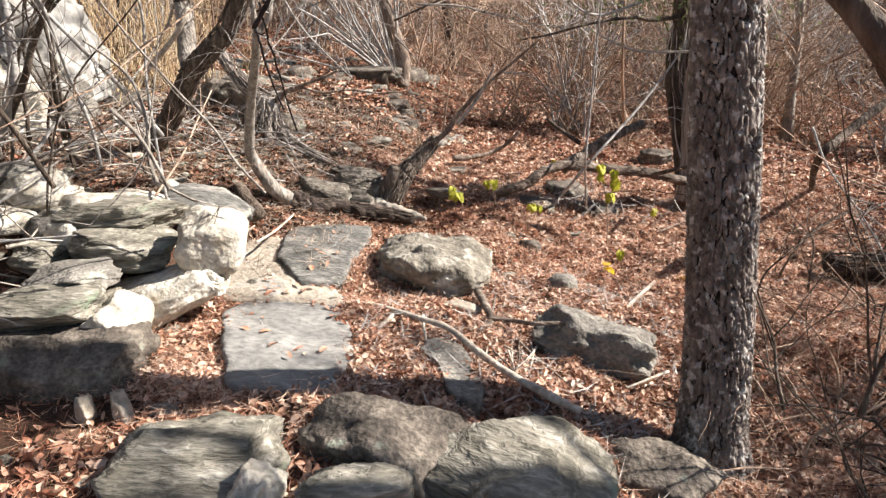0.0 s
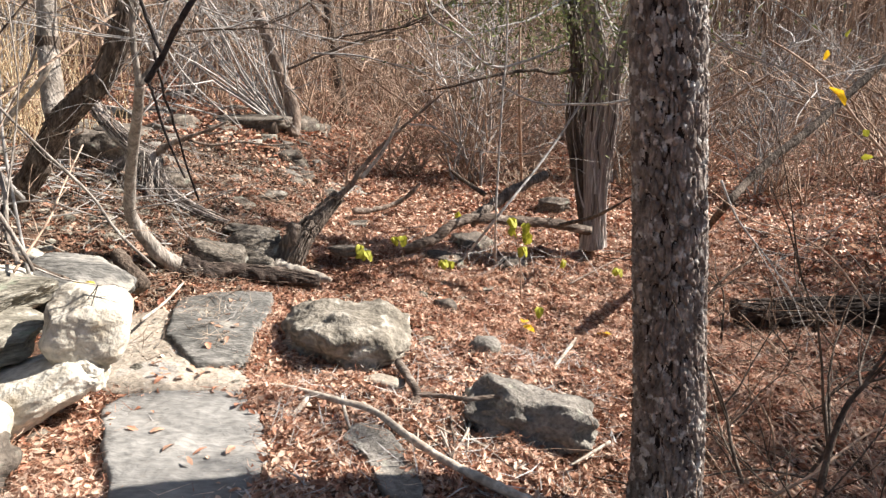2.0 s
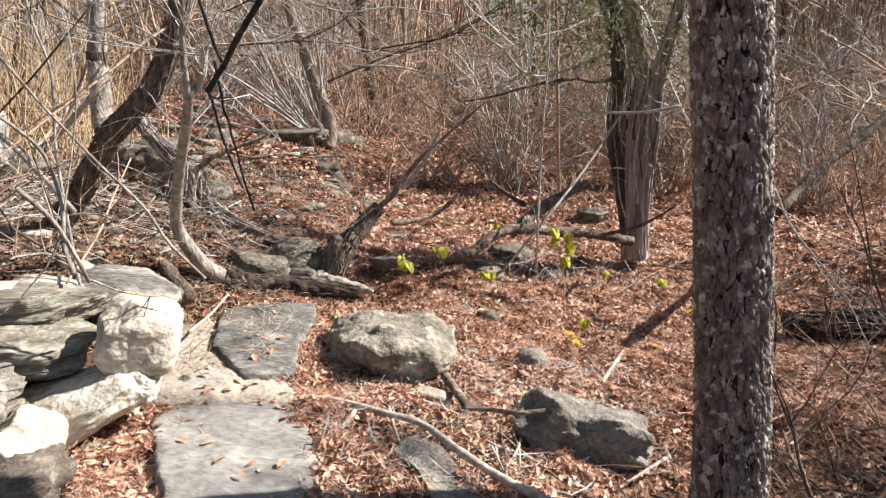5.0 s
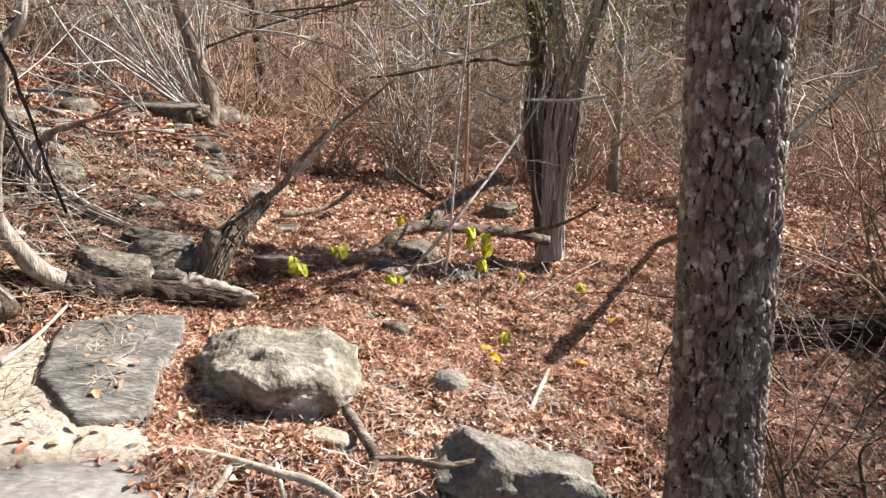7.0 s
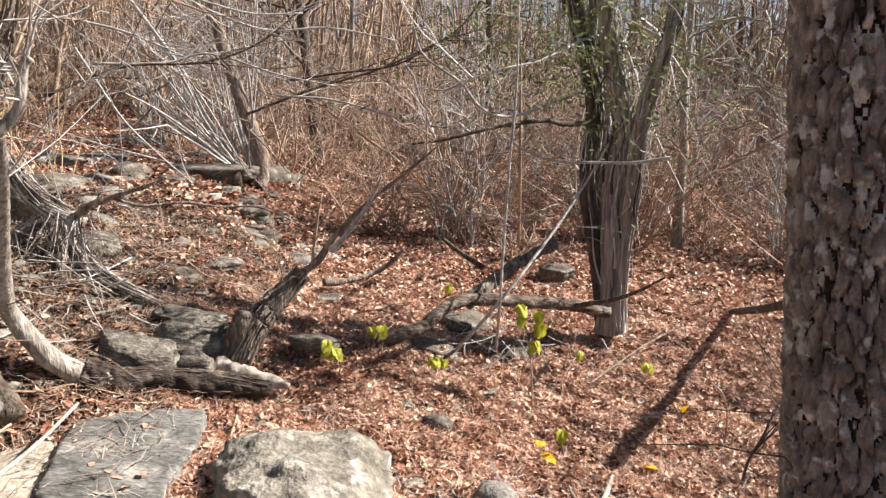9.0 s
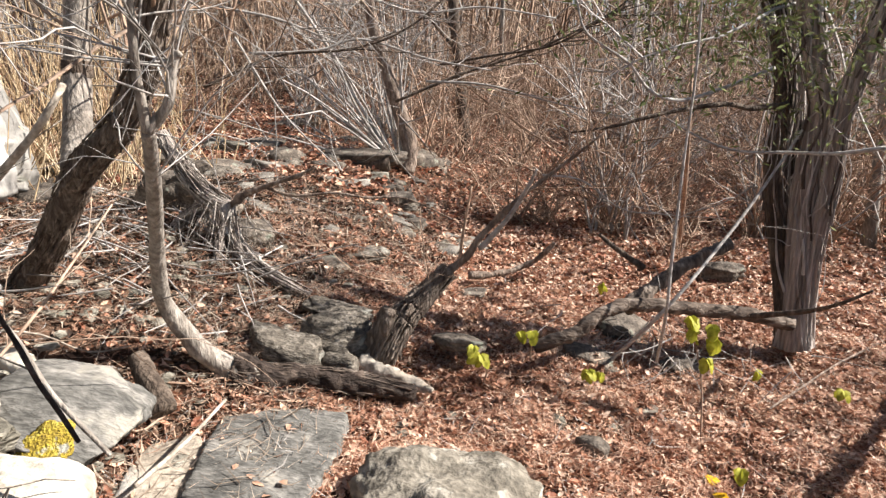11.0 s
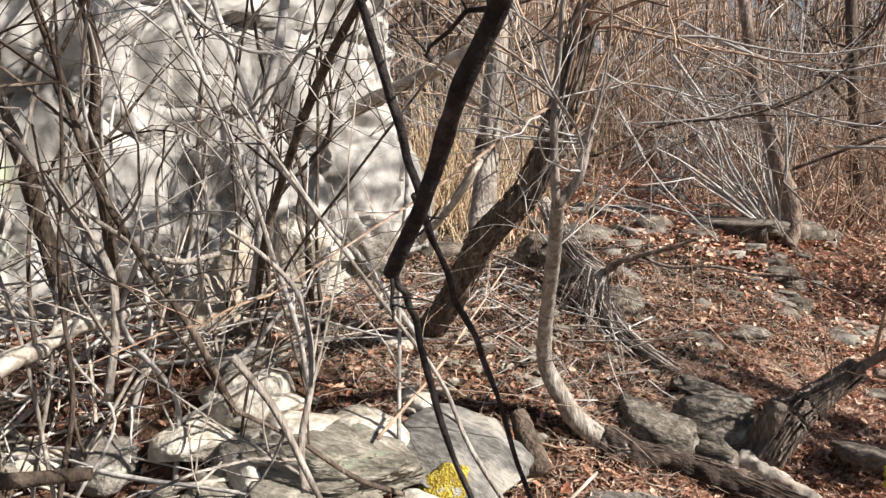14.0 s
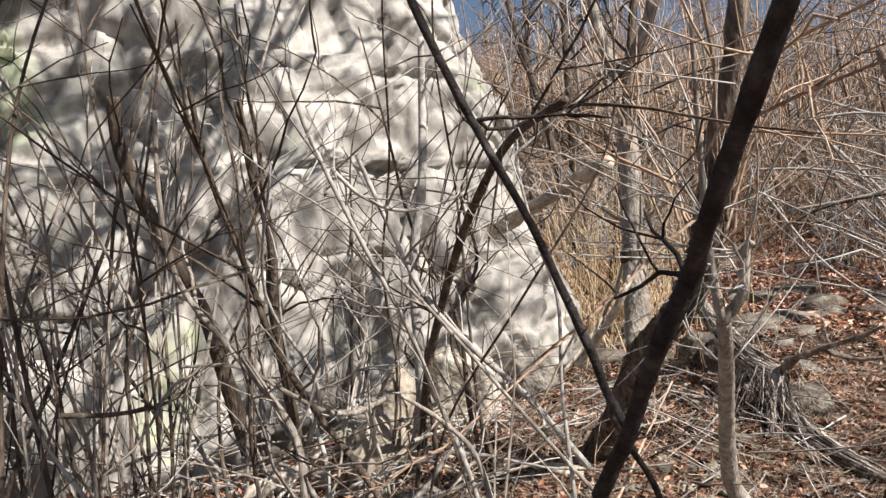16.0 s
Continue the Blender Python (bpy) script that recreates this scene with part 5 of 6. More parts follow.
stem_thing([(-1.870, 2.730, 0.647), (-1.932, 2.619, 0.937), (-1.955, 2.475, 1.189), (-1.926, 2.354, 1.404), (-1.903, 2.281, 1.641), (-1.847, 2.178, 1.920), (-1.803, 2.138, 2.121)], 0.012, 0.008, M_DARKBARK, "dark arching thicket stem before the ledge", 103)
stem_thing([(-2.227, 2.537, 1.016), (-2.089, 2.452, 1.267), (-2.019, 2.402, 1.515), (-1.913, 2.370, 1.720), (-1.902, 2.330, 1.901), (-1.863, 2.290, 2.109)], 0.02, 0.012, M_DARKBARK, "dark crooked thicket stem before the ledge", 104)
stem_thing([(-1.760, 2.925, 0.713), (-1.747, 2.879, 0.913), (-1.761, 2.793, 1.179), (-1.743, 2.691, 1.431), (-1.799, 2.591, 1.715), (-1.809, 2.473, 2.005), (-1.790, 2.424, 2.142)], 0.009, 0.006, M_TWIGGREY, "pale arching thicket stem before the ledge", 105)
stem_thing([(-1.740, 3.437, 0.789), (-1.860, 3.276, 1.078), (-1.924, 3.097, 1.281), (-2.027, 2.986, 1.488), (-2.076, 2.894, 1.768), (-2.089, 2.804, 2.013)], 0.012, 0.008, M_TWIGGREY, "pale slanting thicket stem before the ledge", 106)
stem_thing([(-2.842, 2.596, 0.911), (-2.817, 2.519, 1.250), (-2.749, 2.447, 1.480), (-2.770, 2.366, 1.696), (-2.771, 2.268, 1.941), (-2.746, 2.187, 2.167), (-2.700, 2.173, 2.344)], 0.035, 0.025, M_DARKBARK, "dark leaning trunk before the ledge", 107)
stem_thing([(-1.811, 2.312, 0.826), (-1.765, 2.321, 1.036), (-1.800, 2.323, 1.183), (-1.859, 2.244, 1.355), (-1.910, 2.118, 1.570), (-1.913, 2.075, 1.712), (-1.893, 2.062, 1.875), (-1.846, 2.058, 2.065)], 0.012, 0.006, M_GREYBARK, "grey crooked thicket stem before the ledge", 108)
stem_thing([(-1.672, 1.756, 1.362), (-1.750, 1.888, 1.331), (-1.822, 2.022, 1.327), (-1.904, 2.115, 1.367)], 0.006, 0.004, M_DARKBARK, "thin drooping twig before the ledge", 109, 3)
stem_thing([(-1.973, 2.629, 1.940), (-1.938, 2.722, 1.837), (-1.866, 2.841, 1.781), (-1.800, 3.074, 1.839), (-1.721, 3.270, 1.974), (-1.525, 3.398, 2.118)], 0.007, 0.005, M_TWIGGREY, "thin grey sagging branch before the ledge", 110, 4)
stem_thing([(-2.267, 2.927, 1.109), (-2.156, 2.718, 1.111), (-2.036, 2.533, 1.172), (-1.898, 2.382, 1.258), (-1.870, 2.219, 1.372), (-1.821, 2.053, 1.405)], 0.012, 0.004, M_GREYBARK, "grey sagging branch before the ledge", 111, 4)
stem_thing([(-0.850, 2.783, 0.657), (-0.972, 2.772, 0.792), (-1.060, 2.766, 0.937), (-1.180, 2.706, 1.103), (-1.289, 2.618, 1.291), (-1.355, 2.535, 1.442), (-1.404, 2.443, 1.577)], 0.006, 0.004, M_GREYBARK, "pale long slanting stem over the rubble", 112, 5)
stem_thing([(-1.128, 2.413, 0.763), (-1.165, 2.434, 0.858), (-1.190, 2.486, 0.996), (-1.232, 2.490, 1.148), (-1.283, 2.439, 1.239), (-1.331, 2.370, 1.306)], 0.009, 0.004, M_GREYBARK, "grey arching stem over the rubble", 113, 5)
stem_thing([(-1.206, 2.300, 1.066), (-1.140, 2.349, 0.961), (-1.103, 2.399, 0.820), (-1.096, 2.435, 0.737)], 0.009, 0.006, M_GREYBARK, "grey sloping stem over the rubble", 114, 3)
stem_thing([(-1.176, 2.763, 0.608), (-1.203, 2.627, 0.692), (-1.242, 2.486, 0.820), (-1.257, 2.337, 0.931)], 0.007, 0.005, M_DARKBARK, "thin dark stem across the rubble", 115, 2)
stem_thing([(-1.605, 3.193, 0.492), (-1.672, 3.265, 0.769), (-1.720, 3.317, 1.103), (-1.720, 3.349, 1.423), (-1.750, 3.303, 1.657), (-1.748, 3.246, 1.923)], 0.008, 0.005, M_TWIGGREY, "thin upright stem over the rubble", 116, 3)
stem_thing([(-1.592, 3.077, 0.539), (-1.626, 3.424, 0.694), (-1.736, 3.781, 0.816), (-1.766, 4.055, 0.988)], 0.006, 0.004, M_TWIG, "thin slanting stem over the rubble", 117, 4)
stem_thing([(-2.129, 3.753, 1.043), (-2.087, 3.954, 1.201), (-2.062, 4.119, 1.374), (-2.021, 4.152, 1.503)], 0.009, 0.007, M_STICK, "pale slanting stick by the leaning tree", 118, 2)
pole("dead_log", [(-3.371, 4.600, 1.787), (-2.825, 4.500, 1.894), (-2.481, 4.450, 1.979), (-2.209, 4.400, 2.027)], 0.048, 0.036, M_STICK, "bleached dead log lodged against the grey stem", "log", sides=20, rough=0.35, seed=6)
pole("dead_log", [(-1.715, 1.724, 0.891), (-1.808, 1.823, 0.886), (-1.923, 1.958, 0.885), (-2.058, 2.175, 0.912), (-2.208, 2.389, 0.930), (-2.293, 2.589, 0.938)], 0.03, 0.022, M_STICK, "bleached pale log lying on the brush pile", "log", sides=20, rough=0.4, seed=3, crook=0.007)
pole("dead_log", [(-1.560, 1.686, 0.899), (-1.622, 1.844, 0.833), (-1.664, 2.011, 0.760), (-1.685, 2.208, 0.700)], 0.02, 0.016, M_DARKBARK, "dark branch lying on the brush pile", "log", rough=0.15)

rng = random.Random(200)
for k in range(40):
    # random stems rising between the rubble and the ledge
    x, y = rng.uniform(-3.7, -1.9), rng.uniform(1.2, 3.7)
    if x > -2.3 and y > 3.0:
        continue
    z = hz(x, y) - 0.02
    h = rng.uniform(0.8, 2.6)
    dx, dy = rng.gauss(0.1, 0.45), rng.gauss(-0.1, 0.4)
    pts = [(x, y, z)]
    for i in range(1, 6):
        u = i / 5
        px_ = max(x + dx * u * u * h * 0.7 + rng.gauss(0, 0.05), -3.6)
        py_ = y + dy * u * u * h * 0.7 + rng.gauss(0, 0.05)
        if px_ > -1.2:
            px_ = -1.2
        pts.append((px_, py_, z + h * u))
    mat = rng.choice((M_DARKBARK, M_GREYBARK, M_DARKBARK, M_FURROW, M_TWIGGREY))
    stem_thing(pts, rng.uniform(0.005, 0.014), 0.003, mat, {M_TWIGGREY: "slender pale grey bare thicket stem", M_GREYBARK: "slender grey bare thicket stem", M_DARKBARK: "slender dark bare thicket stem", M_FURROW: "slender brown bare thicket stem"}[mat], 300 + k, rng.randint(2, 5))

brush = thing("brush_pile", (-3.066, 2.623, 0.565), "tangled pile of dead grey sticks below the ledge", "brush pile")
for k in range(120):
    acc = Acc()
    x, y = -2.82 + rng.gauss(0, 0.35), 2.5 + rng.gauss(0, 0.45)
    p = Vector((x, y, hz(x, y) + rng.uniform(0.03, 0.32)))
    twig_into(acc, rng, p - Vector(brush.location), (rng.gauss(0.5, 0.7), rng.gauss(0.4, 0.8), rng.gauss(0.05, 0.25)), rng.uniform(0.3, 1.0), rng.uniform(0.004, 0.014), 1, 0.25, 4, 0.03, 5, 1)
    part("stick", acc.mesh("stick"), M_STICK if k % 2 else M_TWIGGREY, brush)

# dry grass and brown shoots by the end of the ledge
grass = thing("dry_grass", (-4.0, 6.7, hz(-4.0, 6.7)), "tall clump of dry straw coloured grass and shoots", "grass")
acc = Acc()
for k in range(330):
    x, y = -4.0 + rng.gauss(0, 0.4), 6.7 + rng.gauss(0, 0.5)
    p = Vector((x, y, hz(x, y)))
    twig_into(acc, rng, p - Vector(grass.location), (rng.gauss(0, 0.3), rng.gauss(-0.05, 0.3), 1), rng.uniform(0.5, 1.9), 0.006, 0, 0.3, 3, 0.05, 5)
tagged(part("blade", acc.mesh("blade"), M_STRAW, grass), kind="stuff")


# ---- shrubs and saplings of the wood behind ----
def shrub_model(seed, mat, h, n, spread, depth=2):
    rng = random.Random(seed)
    t = thing("shrub", (0, 0, 0), "", "shrub")
    a, b = Acc(), Acc()
    for k in range(n):
        ang = rng.uniform(0, 6.283)
        d = Vector((math.cos(ang) * spread, math.sin(ang) * spread, 1)).normalized()
        p0 = Vector((rng.gauss(0, 0.12), rng.gauss(0, 0.12), -0.05))
        L = h * rng.uniform(0.6, 1.1)
        path, q = [p0], p0.copy()
        for i in range(6):
            d = (d + Vector((rng.gauss(0, 0.13), rng.gauss(0, 0.13), rng.gauss(0.02, 0.1)))).normalized()
            q = q + d * L / 6
            path.append(q.copy())
        r = rng.uniform(0.006, 0.014) * (0.7 + 0.3 * h)
        a = Acc()
        a.tube(path, r, r * 0.3, 4, cap=False)
        part("stem", a.mesh("stem"), mat, t)
        for j in range(6):
            i = rng.randint(1, 6)
            twig_into(b, rng, path[i], d + Vector((rng.gauss(0, 0.9), rng.gauss(0, 0.9), rng.gauss(0.1, 0.5))), L * rng.uniform(0.25, 0.5), r * 0.6, depth - 1, 0.4, 3, 0, 4, 3)
    tagged(part("twig", b.mesh("twig"), mat, t), kind="stuff")
    return t


KINDS = [(shrub_model(1, M_TWIG, 1.3, 12, 0.5), "reddish brown bare twiggy shrub"), (shrub_model(2, M_TWIG, 1.9, 14, 0.55), "brown bare arching shrub"),
         (shrub_model(3, M_TWIGGREY, 2.3, 9, 0.3), "grey bare upright shrub"), (shrub_model(4, M_TWIG, 0.8, 9, 0.8), "low reddish brown tangle of twigs")]
rng = random.Random(400)
spots = [(rng.uniform(-0.4, 2.8), rng.uniform(8.2, 10.0)) for k in range(8)]
for k in range(250):
    y = 6.6 + 13 * rng.random() ** 1.25
    x = rng.uniform(-1.1, 0.85) * (y + 1.5)
    if (y < 9.5 and x < -0.6) or (y < 8.6 and rng.random() < 0.8) or (y < 11 and rng.random() < 0.3):
        continue
    spots.append((x, y))
first = {}
for x, y in spots:
    w = [3, 3, 1, 4] if y < 10 else [2, 3, 3, 1]
    i = rng.choices(range(4), w)[0]
    ob, lab = KINDS[i]
    m = pose(x, y, hz(x, y), 0, 0, rng.uniform(0, 360))
    if i not in first:
        ob.matrix_basis = m
        first[i] = ob
    else:
        ob = copy_thing(ob, m)
    tagged(ob, lab, "shrub", "thicket shrubs")
shade_rng = random.Random(41)
for k in range(26):
    # unseen shrubs, added on the open side to shade the ground
    x, y = (shade_rng.uniform(3.3, 4.6), shade_rng.uniform(1.7, 3.2)) if k < 11 else (shade_rng.uniform(4.4, 5.6), shade_rng.uniform(3.6, 6.0))
    i = shade_rng.choice((1, 2))
    tagged(copy_thing(first[i], pose(x, y, hz(x, y), 0, 0, shade_rng.uniform(0, 360))), KINDS[i][1], "shrub", "thicket shrubs")
for i, (ob, lab) in enumerate(KINDS):
    if i not in first:
        ob.matrix_basis = pose(6, 9, hz(6, 9))
        tagged(ob, lab, "shrub", "thicket shrubs")


def tree_model(seed, mat, h, r):
    rng = random.Random(seed)
    t = thing("bare_tree", (0, 0, 0), "", "tree")
    a, b = Acc(), Acc()
    path, q, d = [Vector((0, 0, -0.1))], Vector((0, 0, -0.1)), Vector((rng.gauss(0, 0.1), rng.gauss(0, 0.1), 1)).normalized()
    for i in range(10):
        d = (d + Vector((rng.gauss(0, 0.06), rng.gauss(0, 0.06), 0.03))).normalized()
        q = q + d * h / 10
        path.append(q.copy())
    a.tube(path, r, r * 0.2, 9, 0.1, seed, flare=0.4)
    for k in range(14):
        i = rng.randint(2, 10)
        b = Acc()
        twig_into(b, rng, path[i], (rng.gauss(0, 1), rng.gauss(0, 1), rng.uniform(0.1, 0.9)), h * rng.uniform(0.15, 0.3), r * 0.3, 3, 0.35, 3, 0, 6, 3)
        part("branch", b.mesh("branch"), mat, t)
    part("trunk", a.mesh("trunk"), mat, t)
    return t


TREES = [(tree_model(11, M_GREYBARK, 6.5, 0.06), "slender grey bare tree"), (tree_model(12, M_TWIG, 5.0, 0.04), "slender brown bare sapling"), (tree_model(13, M_DARKBARK, 8.0, 0.1), "tall dark bare tree")]
first = {}
placed = 0
for k in range(120):
    y = 8.5 + 22 * rng.random()
    x = rng.uniform(-1.1, 0.85) * (y + 1.5)
    i = rng.choices(range(3), [4, 5, 2])[0]
    if k < 7:
        # unseen trees, added on the open side for the shadows they throw
        x, y, i = (4.8, 6.2, 7.4, 9.0, 5.4, 6.6, 9.6)[k], (2.75, 2.5, 3.1, 3.2, 1.9, 2.7, 7.9)[k], (2, 1, 1, 1, 1, 2, 1)[k]
    ob, lab = TREES[i]
    m = pose(x, y, hz(x, y), rng.gauss(0, 4), rng.gauss(0, 4), rng.uniform(0, 360))
    if i not in first:
        ob.matrix_basis = m
        first[i] = ob
    else:
        ob = copy_thing(ob, m)
    tagged(ob, lab, "tree", "bare trees of the wood")
# the far pole-like sapling at the edge of the thicket, with its spray of shoots
fp = thing("young_tree", (-1.816, 9.138, 0.684), "young brown tree leaning at the edge of the thicket", "tree")
limb("trunk", [(-1.772, 9.043, 0.662), (-1.743, 9.100, 0.946), (-1.880, 9.100, 1.382), (-2.048, 9.100, 1.870), (-2.212, 9.100, 2.409), (-2.372, 9.100, 3.222)], 0.1, 0.055, M_DEADWOOD, fp, sides=12, rough=0.15, seed=61)
twigs_on(fp, [tuple(Vector(fp.location) + Vector((-0.05, 0, 0)))] * 26, 1, M_TWIGGREY, 62, 1.2, 2.6, 0.02, 1, (-0.9, 0, 0.85), 0.18, 0.0, "shoot", 4, 2)
pole("dead_log", [(-2.503, 8.600, 0.795), (-2.278, 8.600, 0.761), (-1.835, 8.600, 0.791)], 0.1, 0.07, M_DARKBARK, "dark dead log at the foot of a young tree", "log", rough=0.25)

# far wood on the slope: stems beyond counting
acc, rng = Acc(), random.Random(500)
for k in range(3600):
    y = 16 + 45 * rng.random() ** 1.3
    x = rng.uniform(-1.35, 0.95) * (y + 1.5)
    z = hz(x, y)
    h = rng.uniform(2.5, 7)
    r = rng.uniform(0.02, 0.06)
    p = Vector((x, y, z - 0.1))
    lx, ly = rng.gauss(0, 0.12), rng.gauss(0, 0.12)
    acc.tube([p, p + Vector((lx * h * 0.5 + rng.gauss(0, 0.1), ly * h * 0.5, h * 0.5)), p + Vector((lx * h, ly * h, h))], r, r * 0.25, 3, cap=False)
    for j in range(7):
        s = p + Vector((lx, ly, 1)) * h * rng.uniform(0.2, 0.9)
        e = s + Vector((rng.gauss(0, 0.7), rng.gauss(0, 0.7), rng.uniform(0.1, 1.1)))
        acc.tube([s, s.lerp(e, 0.5) + Vector((0, 0, 0.1)), e], r * 0.35, r * 0.1, 3, cap=False)
far = part("far_wood", acc.mesh("far_wood"), M_FARWOOD)
tagged(far, "dense far wood of bare grey brown stems", "woods", "", "stuff")

# brambles on the open side of the oak
rng = random.Random(640)
for k in range(40):
    x, y = rng.uniform(1.4, 3.2), rng.uniform(2.2, 4.4)
    z = hz(x, y)
    h, dx, dy = rng.uniform(0.12, 0.6), rng.gauss(0, 0.45), rng.gauss(0, 0.45)
    pts = [(x + dx * u * u + rng.gauss(0, 0.02), y + dy * u * u + rng.gauss(0, 0.02), z + h * u * (1.4 - 0.5 * u)) for u in (0, 0.25, 0.5, 0.75, 1)]
    stem_thing(pts, rng.uniform(0.004, 0.009), 0.003, rng.choice((M_DARKBARK, M_TWIG)), "dark bare bramble stem on the leaves", 700 + k, 4, "bramble stems")

# twiggy debris beside the dark rock
rng = random.Random(810)
for k in range(14):
    x, y = 0.22 + rng.gauss(0, 0.1), 2.95 + rng.gauss(0, 0.16)
    a, L = -1.2 + rng.gauss(0, 0.5), rng.uniform(0.2, 0.5)
    pts = [(x + math.cos(a) * L * u + rng.gauss(0, 0.01), y + math.sin(a) * L * u + rng.gauss(0, 0.01), hz(x + math.cos(a) * L * u, y + math.sin(a) * L * u) + 0.04 + 0.02 * rng.random()) for u in (0, 0.33, 0.66, 1)]
    pole("twig", pts, rng.uniform(0.004, 0.008), 0.003, M_STICK if k % 3 else M_LOG, "thin dry twig lying on the leaves", "twig", "fallen twigs", sides=5, rough=0.0, per=3)

# dark stones half buried in the slope below the ledge
for k in range(28):
    x, y = rng.uniform(-4.2, -1.4), rng.uniform(4.9, 10.5)
    if x > -2.3 and y < 7.5:
        continue
    w = rng.uniform(0.18, 0.6) * (0.7 + 0.06 * y)
    rock("stone", (x, y, hz(x, y) + 0.01), (w, w * rng.uniform(0.5, 0.9), w * rng.uniform(0.22, 0.45)), 900 + k, rng.choice((M_DARKROCK, M_DARKROCK, M_DARKROCK, M_BANDED)), "weathered stone half buried in the slope", rng.gauss(0, 8), rng.gauss(0, 8), rng.uniform(0, 180), 0.8, 0.15, group="slope stones", sub=3)

# flat stones of the rubble slope
flat_rng = random.Random(2024)
for k in range(100):
    x, y = flat_rng.uniform(-3.6, -0.75), 4.55 + 4.6 * flat_rng.random()
    if y > 7.4 and x > -1.3:
        continue
    if y < 4.9 and x > -1.5:
        continue
    w = flat_rng.uniform(0.09, 0.3) * (1.0 if y < 6 else 1.5)
    rock("stone", (x, y, hz(x, y) + 0.004), (w, w * flat_rng.uniform(0.5, 0.9), w * flat_rng.uniform(0.15, 0.32) + 0.02), 1500 + k, flat_rng.choice((M_DARKROCK, M_DARKROCK, M_ROCK, M_BROWNSLATE)), "flat grey stone lying on the rubble slope", flat_rng.gauss(0, 9), flat_rng.gauss(6, 9), flat_rng.uniform(0, 180), 0.85, 0.18, group="slope stones", sub=3)

# fine dark stems hanging close before the ledge
for k in range(50):
    x, y = rng.uniform(-3.3, -2.0), rng.uniform(0.9, 2.5)
    z, h = hz(x, y) - 0.02, rng.uniform(1.6, 3.4)
    dx, dy = rng.gauss(0, 0.25), rng.gauss(0.05, 0.25)
    pts = [(x + dx * u * u * h * 0.6 + rng.gauss(0, 0.04), y + dy * u * u * h * 0.6 + rng.gauss(0, 0.04), z + h * u) for u in (0, 0.2, 0.4, 0.6, 0.8, 1)]
    mat = rng.choice((M_DARKBARK, M_DARKBARK, M_GREYBARK))
    stem_thing(pts, rng.uniform(0.004, 0.011), 0.003, mat, "slender dark bare thicket stem" if mat is M_DARKBARK else "slender grey bare thicket stem", 1000 + k, rng.randint(2, 5))

# crooked branches crossing before the thicket
for k, (pts, r, mat) in enumerate((
        ([(-1.708, 5.200, 1.676), (-1.349, 5.300, 1.702), (-1.118, 5.400, 1.773), (-0.746, 5.500, 1.677), (-0.399, 5.600, 1.624)], 0.009, M_TWIGGREY),
        ([(-1.025, 5.800, 1.436), (-0.614, 5.900, 1.619), (-0.240, 6.000, 1.750), (0.031, 6.000, 1.869), (0.327, 6.100, 2.048), (0.509, 6.100, 2.274)], 0.010, M_DARKBARK),
        ([(-1.873, 5.000, 1.485), (-1.553, 5.200, 1.664), (-1.162, 5.300, 1.711), (-0.884, 5.400, 1.818), (-0.651, 5.500, 2.025), (-0.538, 5.600, 2.265)], 0.009, M_DARKBARK),
        ([(-1.984, 5.400, 1.949), (-1.690, 5.500, 1.900), (-1.471, 5.600, 1.821), (-1.216, 5.700, 1.708)], 0.009, M_TWIGGREY),
        ([(-1.528, 5.000, 2.098), (-1.300, 5.100, 2.092), (-1.085, 5.200, 2.033), (-0.843, 5.300, 1.992), (-0.579, 5.400, 2.021)], 0.008, M_TWIGGREY),
        ([(-1.552, 5.400, 2.245), (-1.310, 5.400, 2.106), (-1.075, 5.500, 2.002), (-0.812, 5.600, 1.942), (-0.471, 5.700, 1.985), (-0.054, 5.800, 1.936)], 0.009, M_TWIGGREY),
        ([(-2.155, 5.900, 1.827), (-1.977, 6.100, 1.409), (-1.793, 6.200, 1.172), (-1.595, 6.400, 0.924)], 0.009, M_TWIGGREY),
        ([(-1.831, 6.000, 2.161), (-1.650, 6.200, 1.841), (-1.480, 6.500, 1.460), (-1.328, 7.000, 0.935)], 0.012, M_TWIGGREY),
        ([(-0.804, 6.000, 1.671), (-0.452, 6.000, 1.734), (-0.096, 5.900, 1.784), (0.135, 5.800, 1.886), (0.365, 5.800, 2.015)], 0.009, M_DARKBARK),
        ([(-0.787, 5.600, 1.556), (-0.438, 5.700, 1.545), (-0.010, 5.800, 1.446), (0.442, 5.900, 1.367)], 0.008, M_TWIGGREY),
        ([(-0.066, 5.400, 1.054), (0.152, 5.400, 1.032), (0.383, 5.500, 0.872), (0.643, 5.600, 0.838)], 0.007, M_TWIGGREY),
        ([(1.746, 3.988, 0.873), (1.834, 3.918, 0.671), (1.989, 3.798, 0.456), (2.106, 3.676, 0.250)], 0.007, M_TWIGGREY),
        ([(1.952, 2.887, 0.518), (1.840, 3.006, 0.691), (1.779, 3.170, 0.746), (1.599, 3.269, 0.795)], 0.006, M_TWIG),
        ([(1.475, 2.242, 0.121), (1.518, 2.293, 0.252), (1.569, 2.325, 0.376), (1.624, 2.326, 0.456)], 0.012, M_DARKBARK),
        ([(1.270, 2.330, 0.076), (1.249, 2.402, 0.179), (1.240, 2.458, 0.276), (1.211, 2.509, 0.356)], 0.008, M_DARKBARK))):
    stem_thing(pts, r, r * 0.5, mat, "crooked dark bare branch of the thicket" if mat is M_DARKBARK else "thin pale bare branch of the thicket", 1200 + k, 7, "crossing branches")

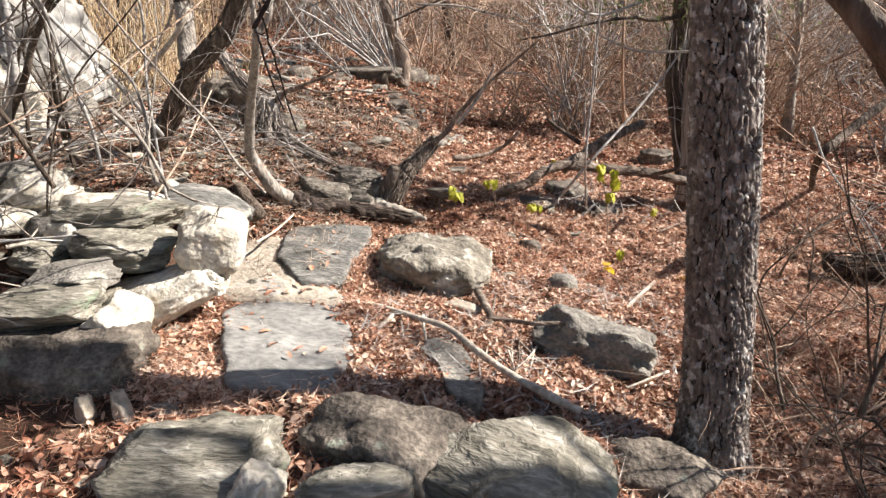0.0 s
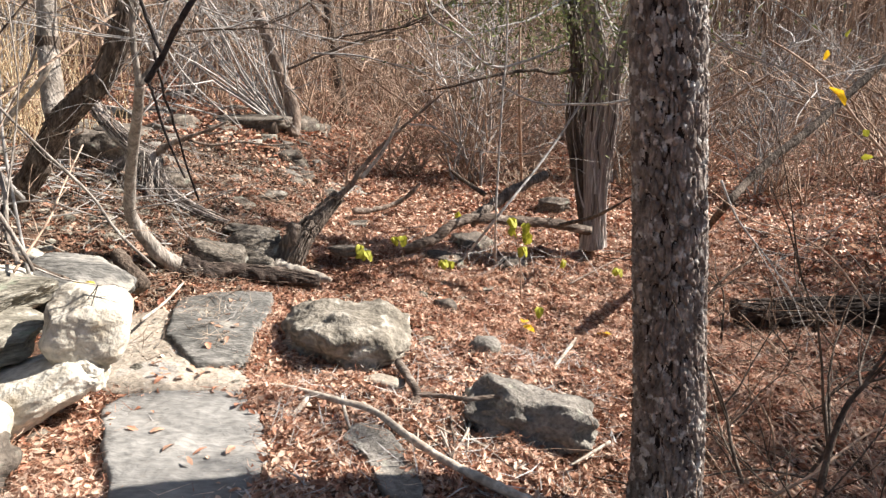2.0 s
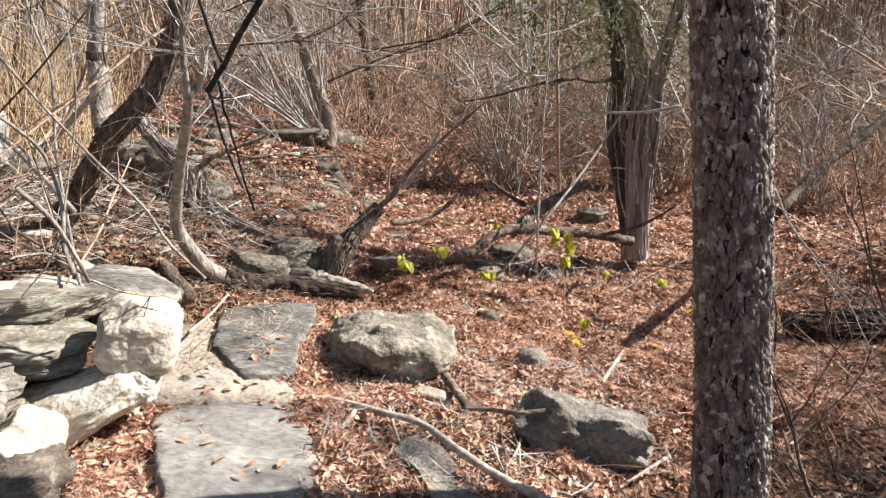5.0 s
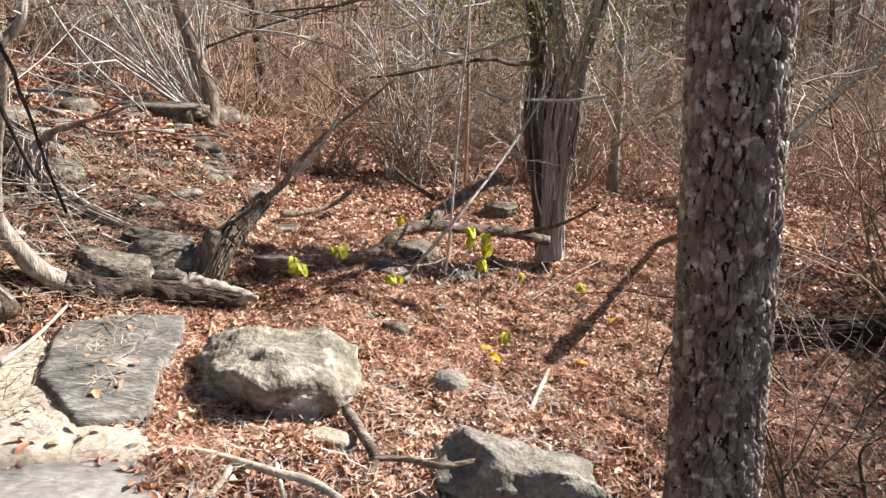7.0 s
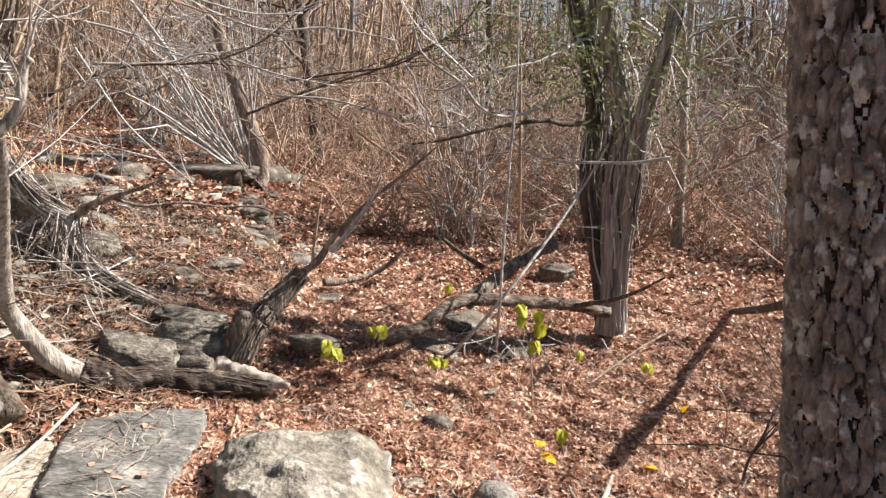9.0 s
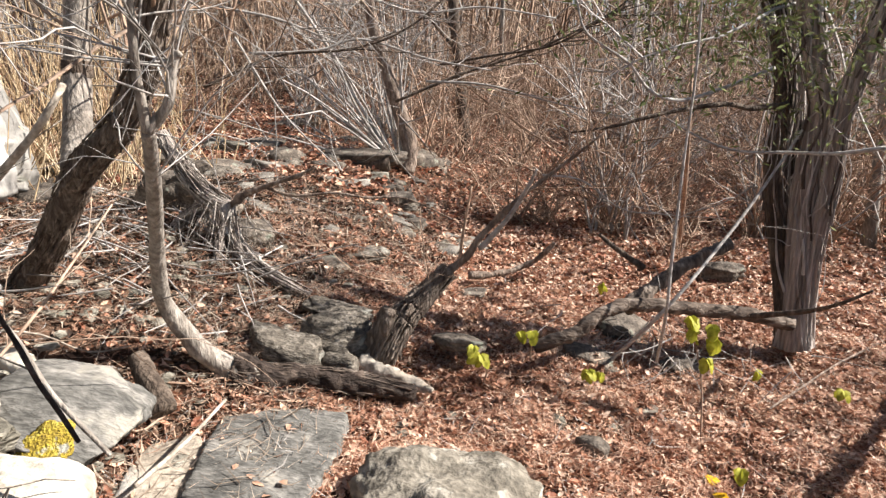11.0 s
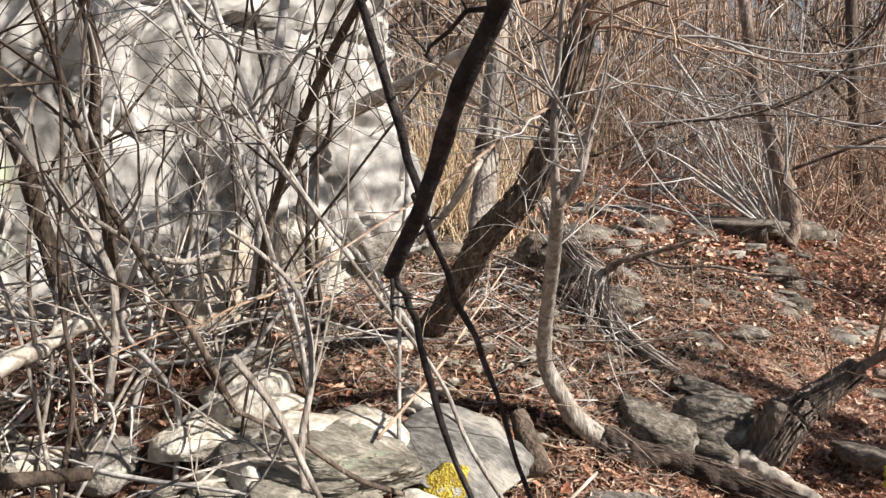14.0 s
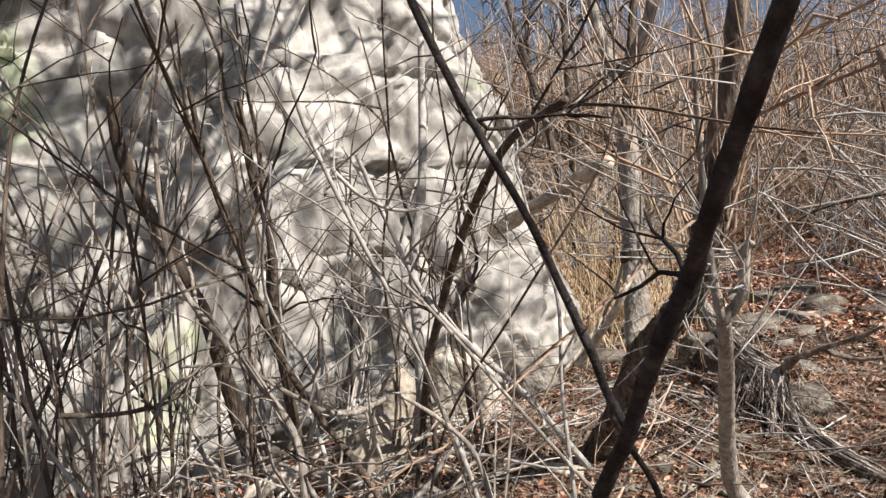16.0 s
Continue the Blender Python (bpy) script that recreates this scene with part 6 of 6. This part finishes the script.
# strays of leaf litter lying on the slabs
def stray_leaves():
    rng = random.Random(930)
    for cx, cy, rx, ry, z, n in ((-0.7, 2.55, 0.26, 0.3, 0.08, 7), (-0.9, 3.65, 0.14, 0.36, 0.13, 10), (-0.95, 3.05, 0.26, 0.1, 0.1, 12)):
        for k in range(n):
            a, u = rng.uniform(0, 6.283), math.sqrt(rng.random())
            x, y = cx + rx * u * math.cos(a), cy + ry * u * math.sin(a)
            o = part("fallen_leaf", leaf_mesh(rng.uniform(0.03, 0.06), rng.uniform(0.015, 0.03), rng), rng.choice((M_LEAF, M_LEAF_PALE)))
            o.matrix_basis = pose(x, y, z + 0.01 - 0.05 * (x - cx) * (1 if cy > 3 else 0), rng.gauss(0, 10), rng.gauss(-8, 10), rng.uniform(0, 360))
            tagged(o, "dry brown leaf lying on a stone slab", "leaf", "stray leaves")


stray_leaves()

# blocks at the foot of the ledge
for at, size, mat, rz, lab in (
        ((-3.409, 4.200, 0.894), (0.55, 0.4, 0.62), M_PALE, 20, "bright pale block at the foot of the ledge"),
        ((-2.937, 3.400, 0.892), (0.2, 0.26, 0.55), M_BEIGE, 10, "upright beige stone at the foot of the ledge"),
        ((-2.686, 3.100, 0.889), (0.2, 0.22, 0.4), M_BEIGE, -20, "small beige stone at the foot of the ledge"),
        ((-3.516, 4.900, 0.791), (0.5, 0.4, 0.4), M_ROCK, 0, "grey block at the foot of the ledge")):
    rock("stone_block", (at[0], at[1], min(at[2], hz(at[0], at[1]) + 0.42 * size[2])), size, int(abs(at[0]) * 100), mat, lab, 0, 6, rz, 0.85, 0.12, group="ledge blocks")

# pebbles and rubble on the slope, beyond counting
def pebbles():
    rng = random.Random(77)
    base = []
    for k in range(6):
        bm = bmesh.new()
        bmesh.ops.create_icosphere(bm, subdivisions=1, radius=1)
        base.append(([v.co * rng.uniform(0.75, 1.15) for v in bm.verts], [tuple(v.index for v in f.verts) for f in bm.faces]))
        bm.free()
    V, F = [], []
    for k in range(900):
        x, y = -1.9 + rng.gauss(0, 0.75), 4.2 + rng.gauss(0, 1.2)
        if k % 5 == 0:
            x, y = rng.uniform(-1, 2.5), rng.uniform(2.2, 6)
        w = rng.uniform(0.012, 0.04) * (1.4 if rng.random() < 0.15 else 1)
        z = hz(x, y) + 0.012
        m = Euler((0, 0, rng.uniform(0, 6.28))).to_matrix()
        vs, fs = rng.choice(base)
        b = len(V)
        for v in vs:
            q = m @ Vector((v.x * w * 1.3, v.y * w, v.z * w * 0.6))
            V.append((x + q.x, y + q.y, z + q.z))
        F += [tuple(b + i for i in f) for f in fs]
    o = part("pebbles", mesh_from("pebbles", V, F, False), M_BANDED)
    tagged(o, "small grey pebbles and rubble on the slope", "pebbles", "", "stuff")


pebbles()
